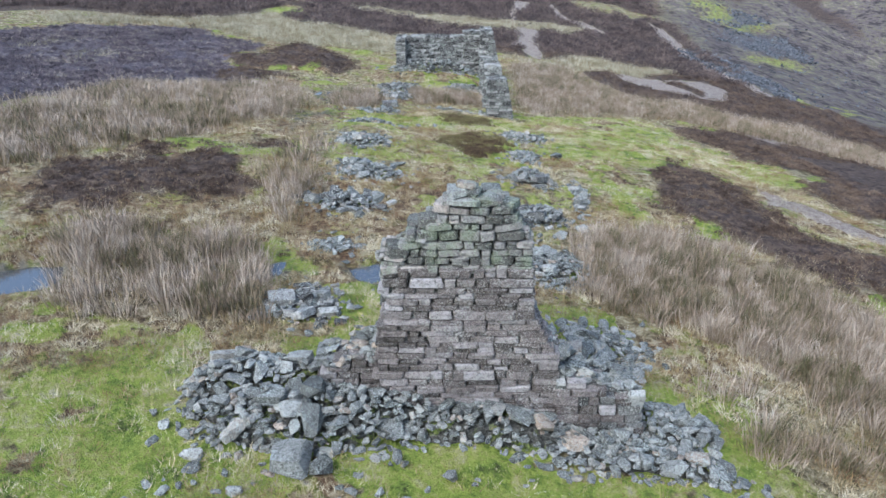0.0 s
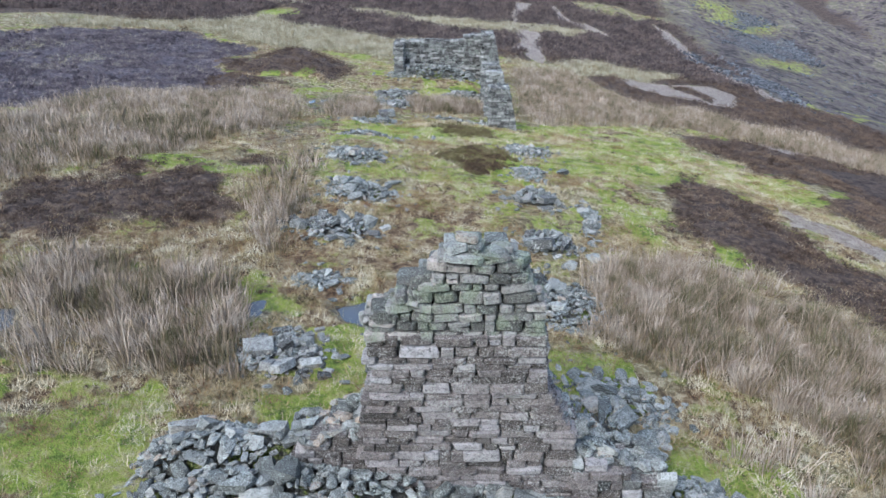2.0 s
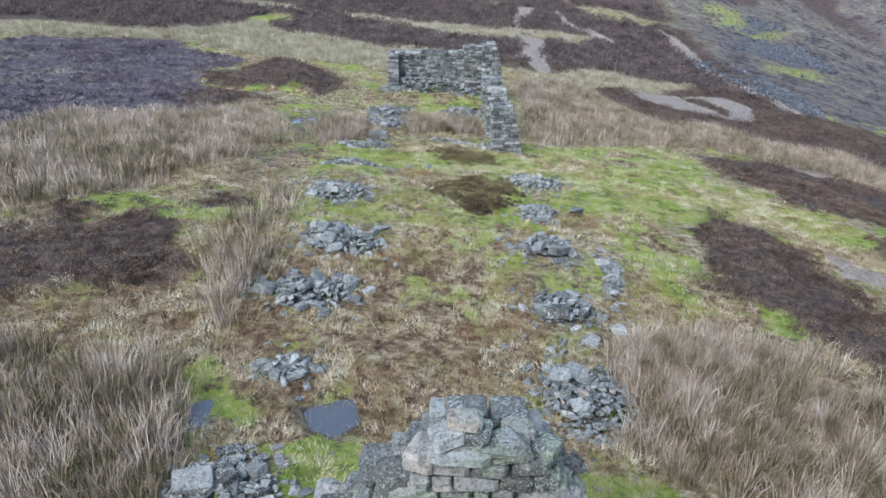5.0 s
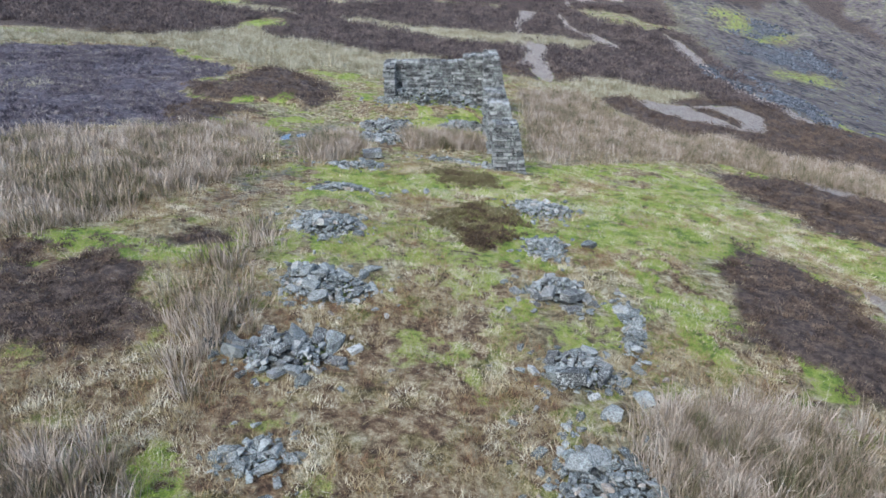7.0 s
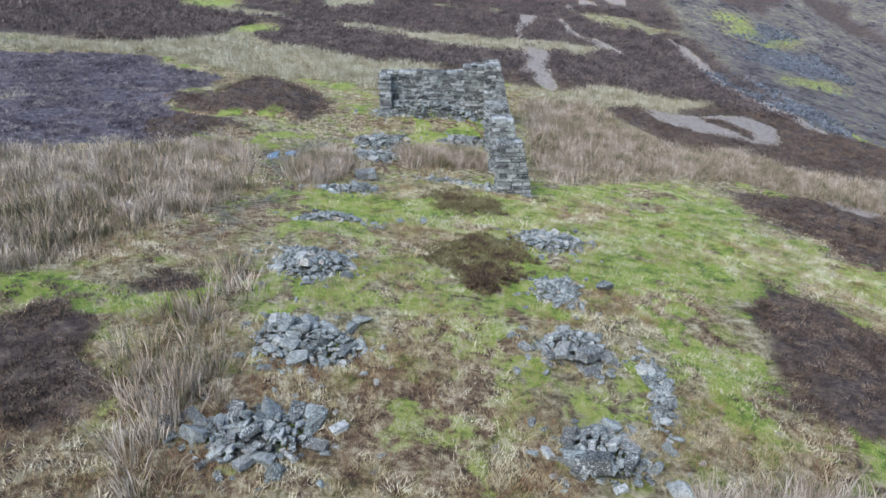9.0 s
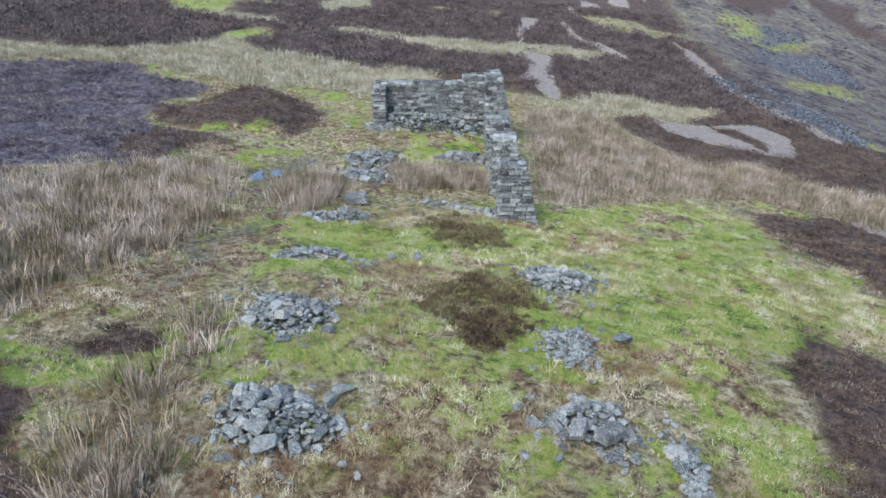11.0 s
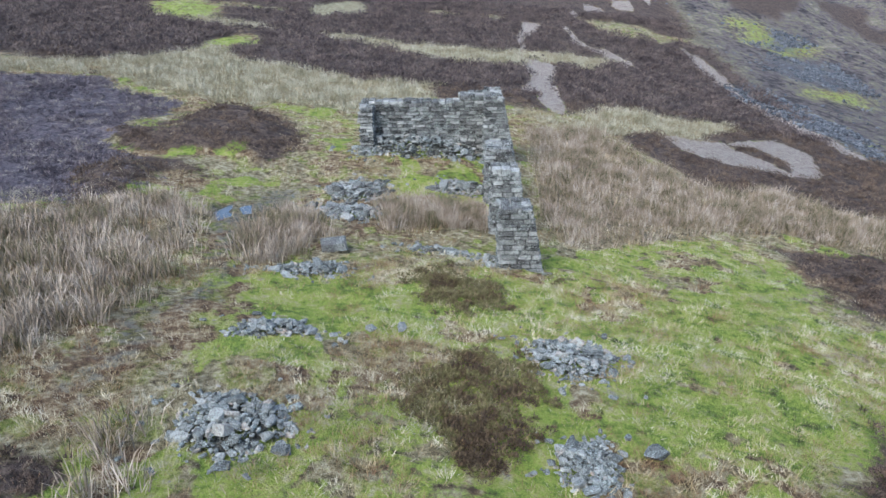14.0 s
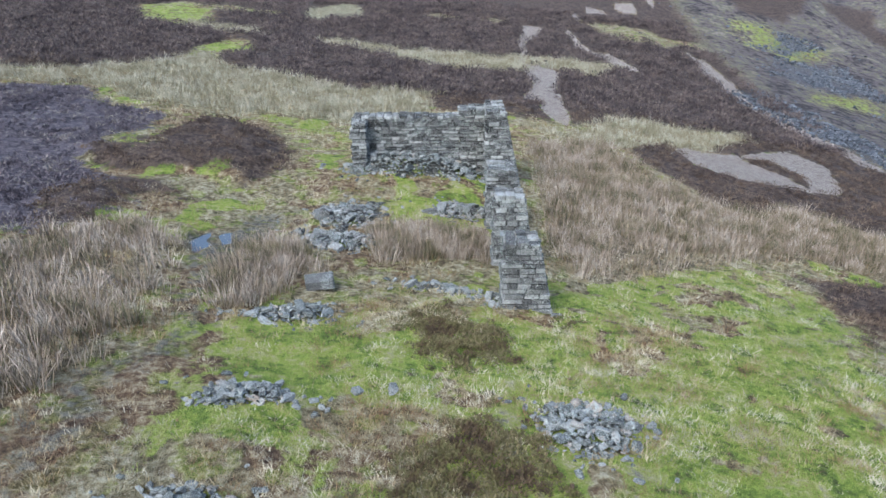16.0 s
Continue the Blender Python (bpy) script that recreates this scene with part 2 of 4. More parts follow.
def land(x, y):
    """The ground's height with its hummocks and wet hollows."""
    x, y = np.asarray(x, float), np.asarray(y, float)
    z = lie(x, y)
    far = np.hypot(x, y - 25)
    z = z + 0.30 * (layered(x, y, 3.0, 21) - 0.5) * smooth(6, 14, np.hypot(x * 0.6, y - 9.5) + 4)
    z = z + 0.10 * (grain(x, y, 0.55, 33) - 0.5) + 0.03 * (grain(x, y, 0.24, 35) - 0.5)
    z = z + 2.0 * (layered(x, y, 22, 41) - 0.5) * smooth(45, 90, far) + 1.2 * (layered(x, y, 7, 43) - 0.5) * smooth(60, 110, far)
    for p, rise in ((HEATHER_KNOLL, 0.5), (HEATHER_KNOLL_SMALL, 0.35)):
        z = z + rise * smooth(-0.6, 1.3, edge_distance(p, x, y))
    for p, level in zip(POOLS, LEVELS):
        cx, cy = middle(p)
        near = np.hypot(x - cx, y - cy) < 4
        if np.any(near):
            m = np.where(near, smooth(-0.4, 0.3, edge_distance(p, x, y) + 0.3 * (grain(x, y, 0.5, 55) - 0.5)), 0)
            z = z * (1 - m) + (level - 0.10 * smooth(0.3, 1, m)) * m
    return z


for outline in POOLS:
    mx, my = middle(outline)
    rim = np.array(outline + [(mx + (px - mx) * k, my + (py - my) * k) for px, py in outline for k in (0.0, 1.25, 1.5)])
    LEVELS.append(float(np.min(land(rim[:, 0], rim[:, 1]))) - 0.02)


def cover(x, y):
    """Which plants or soil cover the ground: weights from 0 to 1."""
    x, y = np.asarray(x, float), np.asarray(y, float)
    c = {}
    c["rush"] = patch([RUSH_RIGHT_FAR, RUSH_LEFT, RUSH_RIGHT, RUSH_LEFT_FAR, RUSH_INSIDE, RUSH_CLUMP_LEFT], x, y, 0.5, 1.0)
    c["rush"] = np.maximum(c["rush"], 0.5 * patch([RUSH_RIGHT_LOW, RUSH_MID_LEFT], x, y, 0.6, 1.2))
    c["straw"] = patch([STRAW_STRIP_FAR, STRAW_BAND_LEFT, STRAW_LINE, STRAW_TOP, STRAW_EDGE], x, y, 0.8, 1.5)
    c["green"] = patch([GREEN_MEADOW, GREEN_STRIP, GREEN_CENTRE, GREEN_FRONT, GREEN_SPOT, GREEN_INSIDE], x, y, 1.3, 2.4)
    c["green"] = np.maximum(c["green"], 0.62 * patch([GREEN_AISLE, GREEN_SPOT_FAR, GREEN_TOP, GREEN_BEHIND], x, y, 1.4, 2.6))
    c["green"] = np.maximum(c["green"], 0.55 * patch([SLOPE_GREEN, YELLOW_SLOPE], x, y, 2.5, 4.0))
    broken_up = layered(x, y, 2.4, 103, 3)
    tuft = layered(x, y, 0.8, 105, 2)
    near_field = 1 - smooth(45, 60, np.hypot(x, y - 25))
    c["green"] = c["green"] * (1 - 0.85 * near_field * smooth(0.47, 0.57, 0.55 * broken_up + 0.45 * tuft))
    c["rust"] = patch([RUST_MOOR, RUST_WEST], x, y, 1.2, 2.2)
    c["green"] = np.maximum(c["green"], 0.9 * near_field * (1 - c["rust"] * 0.55) * smooth(0.56, 0.63, 0.6 * layered(x, y, 1.9, 107, 3) + 0.4 * tuft) * (1 - c["rush"]))
    c["bare"] = patch([PATH_UPPER, BARE_PATCH, BARE_TONGUE, BARE_SLIVER, PATH_FAR, PATH_BRANCH, STREAM_BED, FOOT_TRACK], x, y, 0.3, 0.55)
    c["burnt"] = patch([BURNT], x, y, 0.8, 2.0)
    c["scree"] = patch([SCREE_LOW, SCREE_TOE, SCREE_HIGH], x, y, 1.5, 3.0)
    c["wet"] = np.maximum(patch(POOLS, x, y, 0.7, 0.3), 0.64 * patch([FLUSH], x, y, 1.8, 2.2))
    c["scrub"] = patch([HEATHER_MID_FAR, HEATHER_MID], x, y, 0.9, 1.6)
    c["rush"] = c["rush"] * (1 - c["wet"])
    moor = smooth(54, 60, y + 6 * (layered(x, y, 9, 61) - 0.5)) * smooth(0.22, 0.33, layered(x * 0.6, y, 8, 63)) * (1 - smooth(24, 30, x - 0.05 * (y - 60)))
    near = patch([HEATHER_RIGHT, HEATHER_STRIP, HEATHER_BEYOND, HEATHER_KNOLL, HEATHER_KNOLL_SMALL, HEATHER_LEFT, HEATHER_LEFT_WIDE, SLOPE_HEATHER, SLOPE_BAND], x, y, 1.3, 2.6)
    c["heather"] = np.maximum(moor * 0.95, near) * (1 - c["straw"]) * (1 - c["bare"]) * (1 - 0.9 * c["rush"])
    c["heather"] *= 1 - patch([GREEN_SPOT_FAR, GREEN_TOP, YELLOW_SLOPE, GREEN_STRIP], x, y, 0.8, 1.5)
    c["burnt"] = c["burnt"] * (1 - near)
    c["slope"] = smooth(24, 30, x - 0.05 * (y - 60)) * smooth(45, 60, y)
    return c


# ---- materials ----
class Shader:
    """A short way to write node materials."""

    def __init__(self, name):
        self.mat = bpy.data.materials.new(name)
        self.mat.use_nodes = True
        self.n, self.l = self.mat.node_tree.nodes, self.mat.node_tree.links
        self.bsdf = self.n["Principled BSDF"]

    def put(self, socket, value):
        if isinstance(value, bpy.types.NodeSocket):
            self.l.new(value, socket)
        elif isinstance(value, (tuple, list)) and len(value) == 3 and socket.type == "RGBA":
            socket.default_value = (*value, 1)
        else:
            socket.default_value = value

    def coord(self, kind="Object"):
        return self.n.new("ShaderNodeTexCoord").outputs[kind]

    def place(self):
        return self.n.new("ShaderNodeNewGeometry").outputs["Position"]

    def noise(self, vector, scale, detail=4.0, rough=0.55):
        t = self.n.new("ShaderNodeTexNoise")
        self.put(t.inputs["Vector"], vector)
        t.inputs["Scale"].default_value, t.inputs["Detail"].default_value, t.inputs["Roughness"].default_value = scale, detail, rough
        wide = self.n.new("ShaderNodeMapRange")
        wide.inputs["From Min"].default_value, wide.inputs["From Max"].default_value = 0.3, 0.7
        self.l.new(t.outputs["Fac"], wide.inputs["Value"])
        return wide.outputs["Result"]

    def span(self, value, a, b, c=0.0, d=1.0):
        t = self.n.new("ShaderNodeMapRange")
        t.interpolation_type = "SMOOTHSTEP"
        for key, v in (("Value", value), ("From Min", a), ("From Max", b), ("To Min", c), ("To Max", d)):
            self.put(t.inputs[key], v)
        return t.outputs["Result"]

    def math(self, how, a, b=0.0):
        t = self.n.new("ShaderNodeMath")
        t.operation = how
        self.put(t.inputs[0], a), self.put(t.inputs[1], b)
        return t.outputs[0]

    def mix(self, fac, a, b):
        t = self.n.new("ShaderNodeMix")
        t.data_type = "RGBA"
        self.put(t.inputs["Factor"], fac), self.put(t.inputs[6], a), self.put(t.inputs[7], b)
        return t.outputs[2]

    def times(self, a, b):
        t = self.n.new("ShaderNodeMix")
        t.data_type, t.blend_type = "RGBA", "MULTIPLY"
        t.inputs["Factor"].default_value = 1.0
        self.put(t.inputs[6], a), self.put(t.inputs[7], b)
        return t.outputs[2]

    def channels(self, name):
        t = self.n.new("ShaderNodeVertexColor")
        t.layer_name = name
        s = self.n.new("ShaderNodeSeparateColor")
        self.l.new(t.outputs["Color"], s.inputs[0])
        return s.outputs[0], s.outputs[1], s.outputs[2]

    def island(self):
        return self.n.new("ShaderNodeNewGeometry").outputs["Random Per Island"]

    def chance(self):
        return self.n.new("ShaderNodeObjectInfo").outputs["Random"]

    def ramp(self, fac, stops):
        t = self.n.new("ShaderNodeValToRGB")
        self.put(t.inputs["Fac"], fac)
        e = t.color_ramp.elements
        while len(e) < len(stops):
            e.new(0.5)
        for k, (p, col) in enumerate(stops):
            e[k].position, e[k].color = p, (*col, 1)
        return t.outputs["Color"]

    def finish(self, color, rough=0.9, height=None, strength=0.5, distance=0.02, specular=0.3):
        self.put(self.bsdf.inputs["Base Color"], color)
        self.put(self.bsdf.inputs["Roughness"], rough)
        self.bsdf.inputs["Specular IOR Level"].default_value = specular
        if height is not None:
            b = self.n.new("ShaderNodeBump")
            b.inputs["Strength"].default_value, b.inputs["Distance"].default_value = strength, distance
            self.put(b.inputs["Height"], height)
            self.l.new(b.outputs["Normal"], self.bsdf.inputs["Normal"])
        return self.mat


def ground_material():
    s = Shader("moor_ground")
    p = s.place()
    big, mid, fleck, fine = s.noise(p, 0.35, 3), s.noise(p, 1.5, 4, 0.6), s.noise(p, 7.0, 5, 0.65), s.noise(p, 38.0, 4, 0.7)
    hump = s.noise(p, 3.1, 3, 0.6)
    small = s.math("ADD", s.math("MULTIPLY", fleck, 0.55), s.math("MULTIPLY", hump, 0.45))
    heather, green, straw = s.channels("cover_plants")
    burnt, bare, wet = s.channels("cover_soil")
    scree, rush, slope = s.channels("cover_rock")
    rust = s.channels("cover_more")[0]

    def ragged(mask, lo=0.35, hi=0.65, amount=0.55):
        jitter = s.math("MULTIPLY", s.math("SUBTRACT", s.math("ADD", s.math("MULTIPLY", mid, 0.55), s.math("MULTIPLY", small, 0.45)), 0.5), amount * 1.1)
        return s.span(s.math("ADD", mask, jitter), lo, hi)

    turf = s.ramp(small, [(0.2, (0.075, 0.056, 0.032)), (0.38, (0.165, 0.132, 0.070)), (0.56, (0.28, 0.235, 0.14)), (0.76, (0.45, 0.40, 0.28))])
    rusty = s.ramp(small, [(0.22, (0.060, 0.036, 0.022)), (0.42, (0.145, 0.090, 0.050)), (0.58, (0.23, 0.165, 0.095)), (0.76, (0.38, 0.31, 0.20))])
    olive = s.ramp(small, [(0.2, (0.070, 0.078, 0.020)), (0.4, (0.165, 0.180, 0.040)), (0.56, (0.25, 0.245, 0.080)), (0.76, (0.40, 0.365, 0.20))])
    colour = s.mix(s.span(s.math("ADD", big, s.math("MULTIPLY", rust, 0.5)), 0.45, 0.66), turf, rusty)
    colour = s.mix(s.math("MULTIPLY", s.span(mid, 0.5, 0.72), s.span(rust, 0.2, 0.9, 1.0, 0.25)), colour, olive)
    moss = s.ramp(s.math("ADD", s.math("MULTIPLY", small, 0.6), s.math("MULTIPLY", mid, 0.4)), [(0.2, (0.062, 0.074, 0.022)), (0.36, (0.145, 0.195, 0.032)), (0.5, (0.235, 0.285, 0.048)), (0.64, (0.30, 0.30, 0.090)), (0.8, (0.40, 0.36, 0.22))])
    colour = s.mix(ragged(green, 0.34, 0.62, 1.1), colour, moss)
    litter = s.ramp(small, [(0.3, (0.10, 0.075, 0.045)), (0.55, (0.24, 0.19, 0.12)), (0.8, (0.38, 0.32, 0.22))])
    colour = s.mix(ragged(rush, 0.3, 0.7, 0.5), colour, litter)
    pale = s.ramp(small, [(0.3, (0.13, 0.11, 0.06)), (0.5, (0.25, 0.215, 0.125)), (0.7, (0.40, 0.355, 0.24))])
    colour = s.mix(ragged(straw, 0.3, 0.7, 0.5), colour, pale)
    flank = s.ramp(s.math("ADD", s.math("MULTIPLY", big, 0.45), s.math("MULTIPLY", mid, 0.55)), [(0.25, (0.040, 0.032, 0.031)), (0.40, (0.090, 0.073, 0.070)), (0.53, (0.150, 0.122, 0.113)), (0.64, (0.135, 0.122, 0.070)), (0.80, (0.24, 0.20, 0.165))])
    colour = s.mix(s.math("MULTIPLY", slope, s.span(s.math("ADD", green, s.math("MULTIPLY", mid, 0.3)), 0.35, 0.7, 1.0, 0.1)), colour, flank)
    ling = s.ramp(small, [(0.2, (0.032, 0.022, 0.018)), (0.45, (0.072, 0.050, 0.040)), (0.75, (0.135, 0.098, 0.074))])
    colour = s.mix(ragged(heather, 0.36, 0.66, 0.9), colour, ling)
    # burnt ground; part of its lift and purple is haze put into the colour
    char = s.ramp(small, [(0.2, (0.040, 0.033, 0.039)), (0.4, (0.084, 0.069, 0.080)), (0.58, (0.132, 0.109, 0.120)), (0.72, (0.175, 0.146, 0.144)), (0.88, (0.31, 0.27, 0.215))])
    colour = s.mix(ragged(burnt, 0.3, 0.6, 1.1), colour, char)
    stony = s.ramp(fine, [(0.3, (0.045, 0.045, 0.05)), (0.55, (0.105, 0.104, 0.112)), (0.75, (0.2, 0.195, 0.2))])
    colour = s.mix(s.math("MULTIPLY", ragged(scree, 0.45, 0.8, 1.6), 0.75), colour, stony)
    grit = s.ramp(s.math("ADD", s.math("MULTIPLY", small, 0.5), s.math("MULTIPLY", fine, 0.5)), [(0.3, (0.17, 0.135, 0.110)), (0.5, (0.30, 0.246, 0.205)), (0.8, (0.44, 0.38, 0.325))])
    colour = s.mix(ragged(bare, 0.4, 0.6, 0.7), colour, grit)
    mud = s.ramp(small, [(0.3, (0.042, 0.038, 0.034)), (0.5, (0.085, 0.078, 0.068)), (0.68, (0.16, 0.145, 0.12))])
    colour = s.mix(s.span(s.math("ADD", wet, s.math("MULTIPLY", hump, 0.4)), 0.5, 0.85), colour, mud)
    colour = s.mix(s.span(fine, 0.2, 0.6, 0.55, 0.0), colour, s.times(colour, (0.40, 0.38, 0.34)))
    height = s.math("ADD", small, s.math("MULTIPLY", fine, 0.5))
    return s.finish(colour, s.span(wet, 0.5, 1.0, 0.95, 0.45), height, 0.9, 0.08, 0.2)


def stone_material(name, tones, lichen=(0.27, 0.29, 0.265), spread=0.60, moss=False, each="object"):
    """Weathered gritstone: a tone for each stone, bedding, dark weathering, pale lichen and specks."""
    s = Shader(name)
    q = s.place()
    tone = s.ramp(s.chance() if each == "object" else s.island(), tones)
    a, b, c, d = s.noise(q, 2.4, 4, 0.6), s.noise(q, 9.0, 6, 0.7), s.noise(q, 34.0, 5, 0.7), s.noise(q, 110.0, 2, 0.6)
    colour = s.times(tone, s.ramp(b, [(0.1, (0.55, 0.54, 0.53)), (0.5, (1.0, 1.0, 1.0)), (0.9, (1.3, 1.3, 1.3))]))
    e = s.noise(q, 20.0, 4, 0.75)
    colour = s.mix(s.span(e, 0.15, 0.45, 0.8, 0.0), colour, s.times(tone, (0.28, 0.28, 0.27)))
    colour = s.mix(s.span(s.math("ADD", s.math("MULTIPLY", a, 0.35), s.math("MULTIPLY", c, 0.65)), spread, spread + 0.08, 0, 0.9), colour, lichen)
    colour = s.mix(s.span(c, 0.12, 0.36, 0.75, 0.0), colour, (0.030, 0.030, 0.028))
    if moss:
        colour = s.mix(s.span(a, 0.5, 0.8, 0, 0.5), colour, (0.135, 0.155, 0.090))
    colour = s.mix(s.span(d, 0.68, 0.85, 0.0, 0.7), colour, tuple(1.35 * v for v in lichen))
    height = s.math("ADD", b, s.math("MULTIPLY", c, 0.5))
    return s.finish(colour, 0.9, height, 0.7, 0.03, 0.2)


def joined_stone_material(name, tones, lichen=(0.27, 0.29, 0.265)):
    return stone_material(name, tones, lichen, each="island")


def blade_material(name, stops, rough=0.75):
    s = Shader(name)
    q = s.place()
    b, d = s.noise(q, 0.7, 2), s.noise(q, 2.6, 3)
    patchy = s.math("ADD", s.math("MULTIPLY", s.span(b, 0.35, 0.65), 0.3), s.math("MULTIPLY", s.span(d, 0.32, 0.68), 0.35))
    fac = s.math("ADD", s.math("MULTIPLY", s.island(), 0.35), patchy)
    return s.finish(s.ramp(fac, stops), rough, specular=0.2)


def mound_material():
    """Grit, moss and dead grass that fill the gaps of a heap."""
    s = Shader("mossy_rubble_fill")
    q = s.place()
    a, b, c = s.noise(q, 2.2, 4, 0.6), s.noise(q, 12.0, 5, 0.7), s.noise(q, 45.0, 3, 0.7)
    grit = s.ramp(s.math("ADD", s.math("MULTIPLY", b, 0.6), s.math("MULTIPLY", c, 0.4)), [(0.25, (0.030, 0.028, 0.024)), (0.5, (0.085, 0.080, 0.068)), (0.75, (0.17, 0.165, 0.145))])
    moss = s.ramp(b, [(0.25, (0.055, 0.066, 0.018)), (0.6, (0.15, 0.19, 0.040)), (0.9, (0.30, 0.27, 0.14))])
    return s.finish(s.mix(s.span(s.math("ADD", a, s.math("MULTIPLY", b, 0.3)), 0.72, 0.92), grit, moss), 0.95, s.math("ADD", b, s.math("MULTIPLY", c, 0.5)), 1.0, 0.05, 0.2)


def water_material():
    s = Shader("peaty_water")
    w = s.noise(s.place(), 9.0, 3)
    return s.finish((0.058, 0.058, 0.058), 0.05, w, 0.05, 0.02, 1.0)


GREY = [(0.0, (0.070, 0.070, 0.064)), (0.3, (0.125, 0.124, 0.114)), (0.65, (0.185, 0.182, 0.168)), (0.88, (0.275, 0.268, 0.243)), (1.0, (0.28, 0.215, 0.16))]
BROWN = [(0.0, (0.052, 0.042, 0.036)), (0.3, (0.094, 0.076, 0.068)), (0.6, (0.145, 0.120, 0.110)), (0.85, (0.225, 0.196, 0.186)), (1.0, (0.33, 0.305, 0.30))]
WORN = [(p, tuple(0.5 * a + 0.5 * b for a, b in zip(u, GREY[k][1]))) for k, (p, u) in enumerate(BROWN)]
M_GROUND = ground_material()
M_RUBBLE = stone_material("lichened_gritstone", GREY, (0.30, 0.318, 0.295), 0.61)
M_WALL = stone_material("coursed_sandstone", BROWN, (0.31, 0.295, 0.27), 0.62)
M_CAP = stone_material("mossy_capstone", GREY, (0.30, 0.325, 0.285), 0.56, True)
M_UPPER = stone_material("lichened_walling", WORN, (0.25, 0.262, 0.215), 0.57, True)
M_GREYWALL = stone_material("weathered_wall_stone", [(0.0, (0.030, 0.028, 0.026)), (0.35, (0.075, 0.070, 0.065)), (0.6, (0.130, 0.124, 0.115)), (0.85, (0.22, 0.212, 0.195)), (1.0, (0.34, 0.33, 0.305))], (0.36, 0.36, 0.33), 0.61)
M_JOINED = joined_stone_material("packed_rubble", [(p, tuple(0.9 * a for a in c)) for p, c in GREY])
M_SCREE = joined_stone_material("blue_grey_scree", [(0.0, (0.022, 0.023, 0.027)), (0.5, (0.058, 0.060, 0.070)), (1.0, (0.16, 0.163, 0.175))], (0.15, 0.155, 0.165))
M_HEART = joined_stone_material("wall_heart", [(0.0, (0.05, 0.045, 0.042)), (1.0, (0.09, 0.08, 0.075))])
M_MOUND = mound_material()
M_RUSH = blade_material("dry_rush", [(0.06, (0.080, 0.080, 0.034)), (0.2, (0.130, 0.106, 0.057)), (0.36, (0.195, 0.149, 0.099)), (0.54, (0.272, 0.212, 0.156)), (0.74, (0.348, 0.279, 0.216)), (0.92, (0.44, 0.37, 0.30))])
M_STRAW = blade_material("bleached_grass", [(0.1, (0.16, 0.14, 0.08)), (0.4, (0.255, 0.22, 0.145)), (0.7, (0.355, 0.315, 0.225)), (1.0, (0.48, 0.44, 0.345))])
M_TURF = blade_material("moor_grass", [(0.08, (0.125, 0.066, 0.034)), (0.25, (0.22, 0.130, 0.068)), (0.38, (0.235, 0.185, 0.080)), (0.52, (0.31, 0.235, 0.130)), (0.72, (0.44, 0.37, 0.24)), (0.95, (0.56, 0.50, 0.37))])
M_GREEN = blade_material("green_grass", [(0.08, (0.085, 0.110, 0.026)), (0.28, (0.165, 0.225, 0.034)), (0.46, (0.250, 0.305, 0.052)), (0.62, (0.315, 0.325, 0.090)), (0.78, (0.375, 0.345, 0.18)), (0.95, (0.46, 0.42, 0.28))])
M_LING = blade_material("winter_heather", [(0.1, (0.034, 0.022, 0.016)), (0.4, (0.074, 0.049, 0.035)), (0.7, (0.120, 0.084, 0.060)), (1.0, (0.19, 0.14, 0.092))])
# far copy of the heather, its colour shifted to mauve for distance haze
M_HAZY_MOOR = blade_material("haze_tinted_heather", [(0.1, (0.032, 0.023, 0.022)), (0.4, (0.072, 0.053, 0.050)), (0.7, (0.115, 0.087, 0.078)), (1.0, (0.18, 0.14, 0.11))])
# charred stems, paler and more purple to carry the haze over them
M_CHAR = blade_material("charred_stems", [(0.1, (0.042, 0.034, 0.040)), (0.4, (0.092, 0.075, 0.085)), (0.7, (0.150, 0.124, 0.130)), (1.0, (0.27, 0.23, 0.19))])
M_SCRUB = blade_material("bilberry_scrub", [(0.1, (0.045, 0.030, 0.019)), (0.4, (0.100, 0.068, 0.038)), (0.65, (0.105, 0.098, 0.034)), (1.0, (0.19, 0.145, 0.085))])
M_WATER = water_material()


# ---- mesh helpers ----
def bulk(name, verts, faces, material, smooth_shade=False, parent=None):
    """One mesh object from arrays of corners and of triangles or quads."""
    me = bpy.data.meshes.new(name)
    verts, faces = np.asarray(verts, np.float32), np.asarray(faces, np.int32)
    n, k = faces.shape
    me.vertices.add(len(verts))
    me.vertices.foreach_set("co", verts.ravel())
    me.loops.add(n * k)
    me.loops.foreach_set("vertex_index", faces.ravel())
    me.polygons.add(n)
    me.polygons.foreach_set("loop_start", np.arange(0, n * k, k, dtype=np.int32))
    me.polygons.foreach_set("use_smooth", np.full(n, smooth_shade))
    me.update(calc_edges=True)
    me.validate()
    me.materials.append(material)
    ob = new(name, me)
    if parent:
        ob.parent = parent
    return ob


def part(name, me, parent, m, label=""):
    """One object on a shared mesh, under a thing, at the pose m in the world."""
    ob = new(name, me)
    ob.parent = parent
    ob.matrix_local = parent.matrix_world.inverted() @ m
    return tagged(ob, label)


def from_bmesh(name, bm, material):
    me = bpy.data.meshes.new(name)
    bm.to_mesh(me)
    bm.free()
    me.materials.append(material)
    return me


